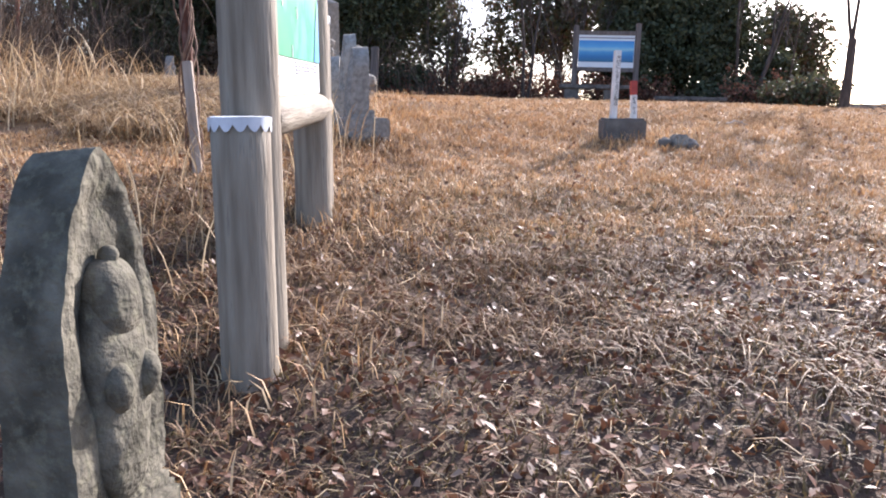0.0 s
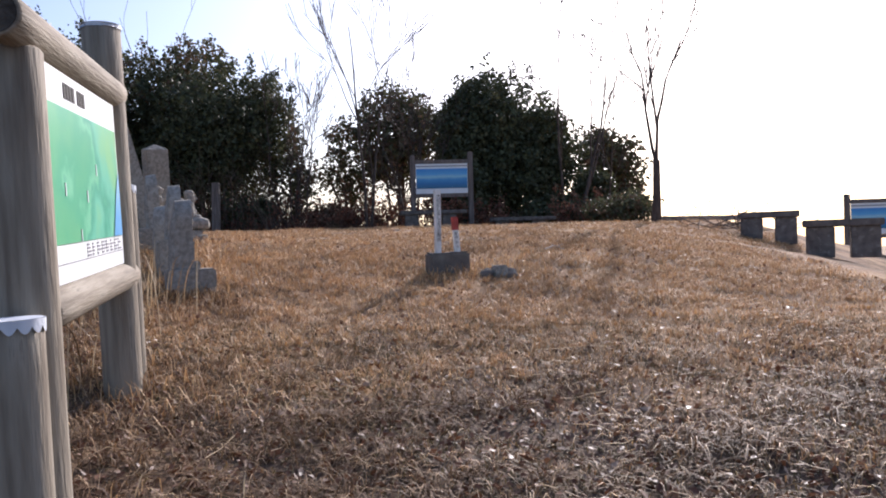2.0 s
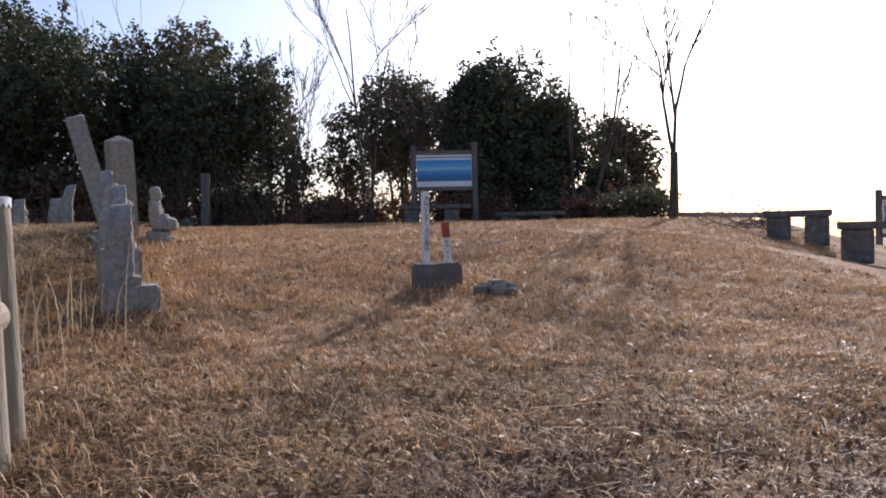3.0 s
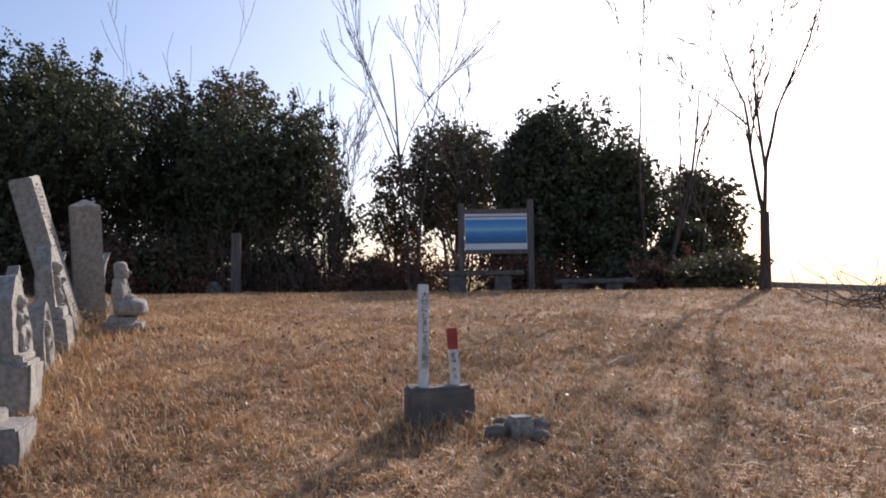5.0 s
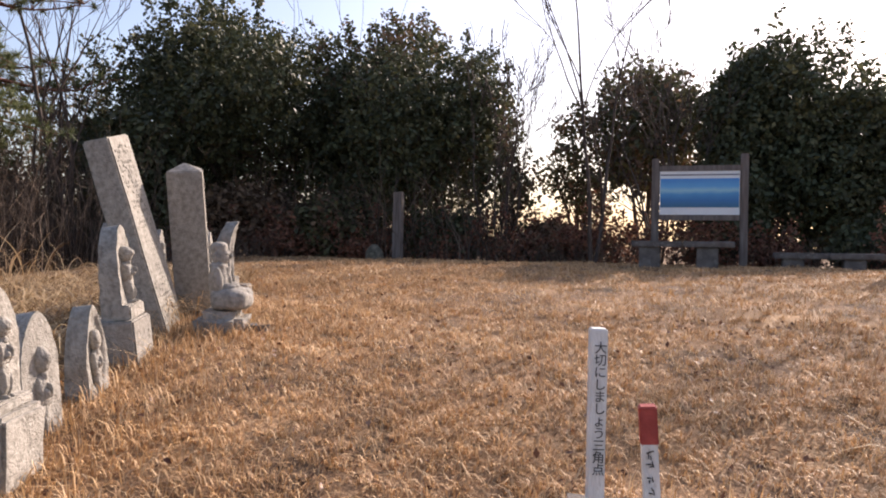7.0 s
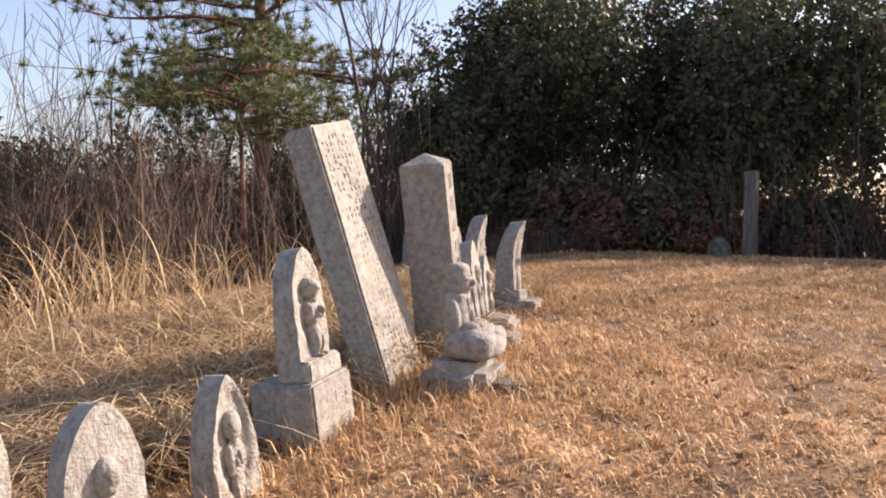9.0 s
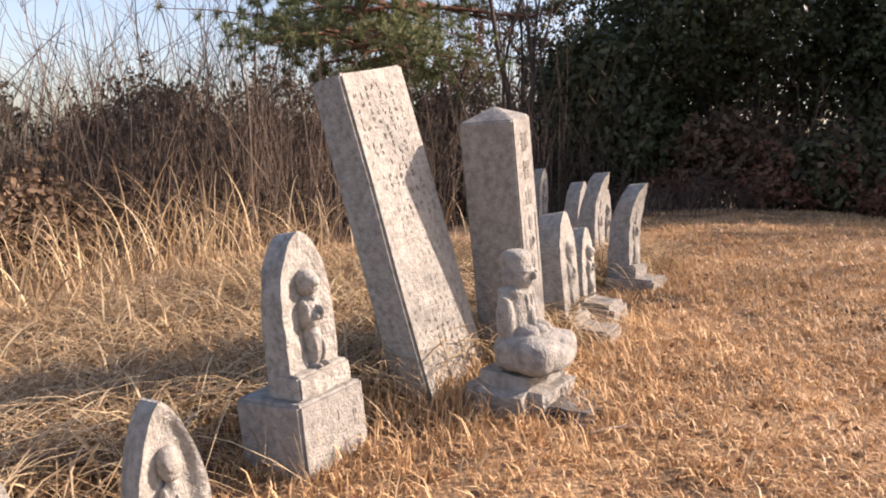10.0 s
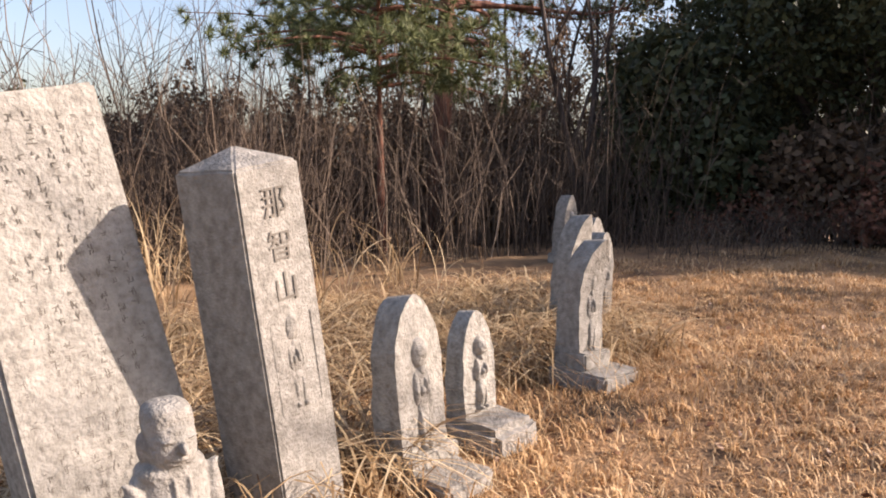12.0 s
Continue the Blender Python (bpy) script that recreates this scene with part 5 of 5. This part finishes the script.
def branch_pile():
    rng = np.random.default_rng(91)
    paths = []
    for k in range(26):
        x, y = 5.2 + rng.normal() * 0.5, 12.0 + rng.normal() * 0.35
        z = gz(x, y)
        grow(rng, (x, y, z), (rng.normal(), rng.normal() * 0.5, rng.uniform(0.05, 0.35)), rng.uniform(0.5, 1.0), 0.01, 1, paths, 0.3, 0.05, (2, 4), 0.5, 0.6, 5)
    thing("brushwood_heap", Matrix(), "heap of cut bare branches at the edge", "brushwood", kind="stuff", data=tubes("brushwood_heap", paths, M_TWIG, 4))


branch_pile()


# ---- turf, litter and sticks ----
def turf():
    rng = np.random.default_rng(101)
    n = 270000
    x, y = scatter(rng, n, [(-5.6, 4.0, 1.0, 9.5), (-5.6, 4.0, 1.0, 9.5), (-3.6, 3.2, 2.0, 8.0), (-8, 6.2, 9.5, 16.6), (-7.0, -2.0, 8.0, 13.0), (-7.0, -3.0, 8.0, 12.0), (-3.5, 5.5, -1.5, 3.5)])
    z = lift(x, y) + fine(x, y) - 0.004
    patch = 0.5 + 0.5 * np.sin(x * 2.3 + 2 * np.sin(y * 1.1)) * np.sin(y * 2.9 + x)
    keep = rng.random(n) < (0.55 + 0.45 * patch) * np.where(y < 3.6, np.clip((y + 0.3 + 0.35 * np.clip(x, -2, 2)) / 3.9, 0.12, 1), 1)
    x, y, z, patch = x[keep], y[keep], z[keep], patch[keep]
    h = rng.uniform(0.015, 0.055, len(x)) * (0.6 + 0.9 * patch)
    thing("turf", Matrix(), "short dry golden-brown turf", "grass", kind="stuff",
          data=blades("turf", np.stack([x, y, z], 1), h, rng.uniform(0.004, 0.009, len(x)), rng.uniform(0.4, 1.8, len(x)), rng, M_GRASS))
    # thicker tufts, leaning out from their middles
    n, each = 13000, 12
    x, y = scatter(rng, n, [(-5.4, 3.6, 2.2, 9.5), (-5.4, 3.6, 2.2, 9.5), (-7, 5.5, 9.5, 15.5), (-6.6, -2.6, 8.4, 12.5)])
    x, y = np.repeat(x, each) + rng.normal(size=n * each) * 0.022, np.repeat(y, each) + rng.normal(size=n * each) * 0.022
    thing("tufted_turf", Matrix(), "uneven tufts of dry golden grass", "grass", kind="stuff",
          data=blades("tufted_turf", np.stack([x, y, lift(x, y) + fine(x, y) - 0.004], 1), np.repeat(rng.uniform(0.022, 0.078, n), each) * rng.uniform(0.6, 1.1, n * each), rng.uniform(0.004, 0.008, n * each),
                      rng.uniform(0.2, 1.3, n * each), rng, M_GRASS))
    n = 110000
    x, y = scatter(rng, n, [(-3.2, 4.5, -2.2, 3.6), (-3.2, 4.5, -2.2, 3.6), (-7, 8, -7, 3.0)])
    z = lift(x, y) + fine(x, y) - 0.004
    keep = rng.random(n) < 0.35 + 0.65 * (np.sin(x * 1.9 + 1) * np.sin(y * 2.3 + x) > -0.1)
    x, y, z = x[keep], y[keep], z[keep]
    thing("mixed_turf", Matrix(), "thin turf of brown and dull green blades", "grass", kind="stuff",
          data=blades("mixed_turf", np.stack([x, y, z], 1), rng.uniform(0.02, 0.06, len(x)), rng.uniform(0.004, 0.008, len(x)), rng.uniform(0.5, 1.8, len(x)), rng, M_GREEN_GRASS))
    n = 88000
    x, y = scatter(rng, n, [(-4.5, 4.5, -2.4, 3.2), (-4.5, 3.0, -2.4, 2.0), (-8, 8, -7, 3.0), (-5.0, 4.0, 3.2, 9.5), (-6.0, -2.5, 3.2, 12.0)])
    z = lift(x, y) + fine(x, y) + rng.uniform(0.004, 0.03, n)
    keep = rng.random(n) < np.clip((3.8 - y) / 4.0, 0.11, 1)
    p = np.stack([x, y, z], 1)[keep]
    up = np.tile([0, 0, 1.6], (len(p), 1))
    thing("leaf_litter", Matrix(), "fallen brown and bleached leaves in the turf", "leaves", kind="stuff",
          data=leaves("leaf_litter", p, 0.026, rng, M_LITTER, up))
    n = 6000
    x, y = scatter(rng, n, [(-4.5, 5.0, -2.4, 3.5), (-4.5, 4.0, 3.5, 9.5)])
    keep = rng.random(n) < np.where(y < 3.5, 1, 0.2)
    x, y = x[keep], y[keep]
    n = len(x)
    a, ln = rng.uniform(0, 6.28, n), rng.uniform(0.04, 0.24, n) * np.where(rng.random(n) < 0.12, 2.2, 1)
    z = lift(x, y) + fine(x, y) + 0.02
    paths = []
    for k in range(n):
        s = np.linspace(-0.5, 0.5, 4)
        paths.append((np.stack([x[k] + s * ln[k] * math.cos(a[k]), y[k] + s * ln[k] * math.sin(a[k]), z[k] + 0.02 * rng.normal(size=4)], 1), np.full(4, 0.0022)))
    thing("dry_stalks", Matrix(), "bleached dead stalks lying in the turf", "stalks", kind="stuff", data=tubes("dry_stalks", paths, M_STRAW, 3))
    # beaten brown tussocks in the hollow between the board and the survey mark
    n, each = 1900, 16
    x, y = scatter(rng, n, [(-3.4, 1.6, 0.4, 2.6), (-3.2, -0.4, -1.6, 1.4), (-3.0, 0.6, 1.4, 3.2), (0.6, 4.0, 0.8, 2.2), (-3.0, -1.0, 2.8, 4.8)])
    keep = np.sin(x * 2.1 + 1.3 * np.sin(y * 1.7)) * np.sin(y * 3.1 - x * 0.9) > -0.15
    x, y = x[keep], y[keep]
    n = len(x)
    base = np.stack([np.repeat(x, each) + rng.normal(size=n * each) * 0.035, np.repeat(y, each) + rng.normal(size=n * each) * 0.035, np.zeros(n * each)], 1)
    base[:, 2] = lift(base[:, 0], base[:, 1]) + fine(base[:, 0], base[:, 1]) - 0.004
    thing("brown_tussocks", Matrix(), "bent tussocks of dull brown dead grass", "grass", kind="stuff",
          data=ribbons("brown_tussocks", base, np.repeat(rng.uniform(0.05, 0.15, n), each) * rng.uniform(0.5, 1.2, n * each), rng.uniform(0.003, 0.007, n * each), rng.uniform(0.5, 1.8, n * each), rng, M_DEADGRASS, 5))
    # tufts round the feet of the stones and the footing
    spots = [(-0.25, 5.55, 0.35, 500), (0.27, 5.6, 0.25, 400), (-3.4, 7.9, 0.4, 700), (-3.5, 6.95, 0.35, 500), (-3.7, 7.55, 0.3, 500), (-4.2, 8.9, 0.4, 600), (-4.8, 9.95, 0.35, 500), (-2.7, 5.5, 0.4, 600),
             (-3.1, 6.1, 0.4, 500), (-2.5, 4.6, 0.45, 500), (-1.75, 0.4, 0.3, 250), (-1.98, 1.85, 0.35, 350), (-1.25, -1.05, 0.3, 200)]
    xs, ys, hs = [], [], []
    for cx, cy, s, k in spots:
        xs.append(cx + rng.normal(size=k) * s)
        ys.append(cy + rng.normal(size=k) * s)
        hs.append(rng.uniform(0.04, 0.15, k))
    x, y, h = np.concatenate(xs), np.concatenate(ys), np.concatenate(hs)
    thing("grass_tufts", Matrix(), "longer dry grass tufts round the stones", "grass", kind="stuff",
          data=blades("grass_tufts", np.stack([x, y, lift(x, y)], 1), h, rng.uniform(0.004, 0.008, len(x)), rng.uniform(0.2, 1.0, len(x)), rng, M_GRASS))


turf()
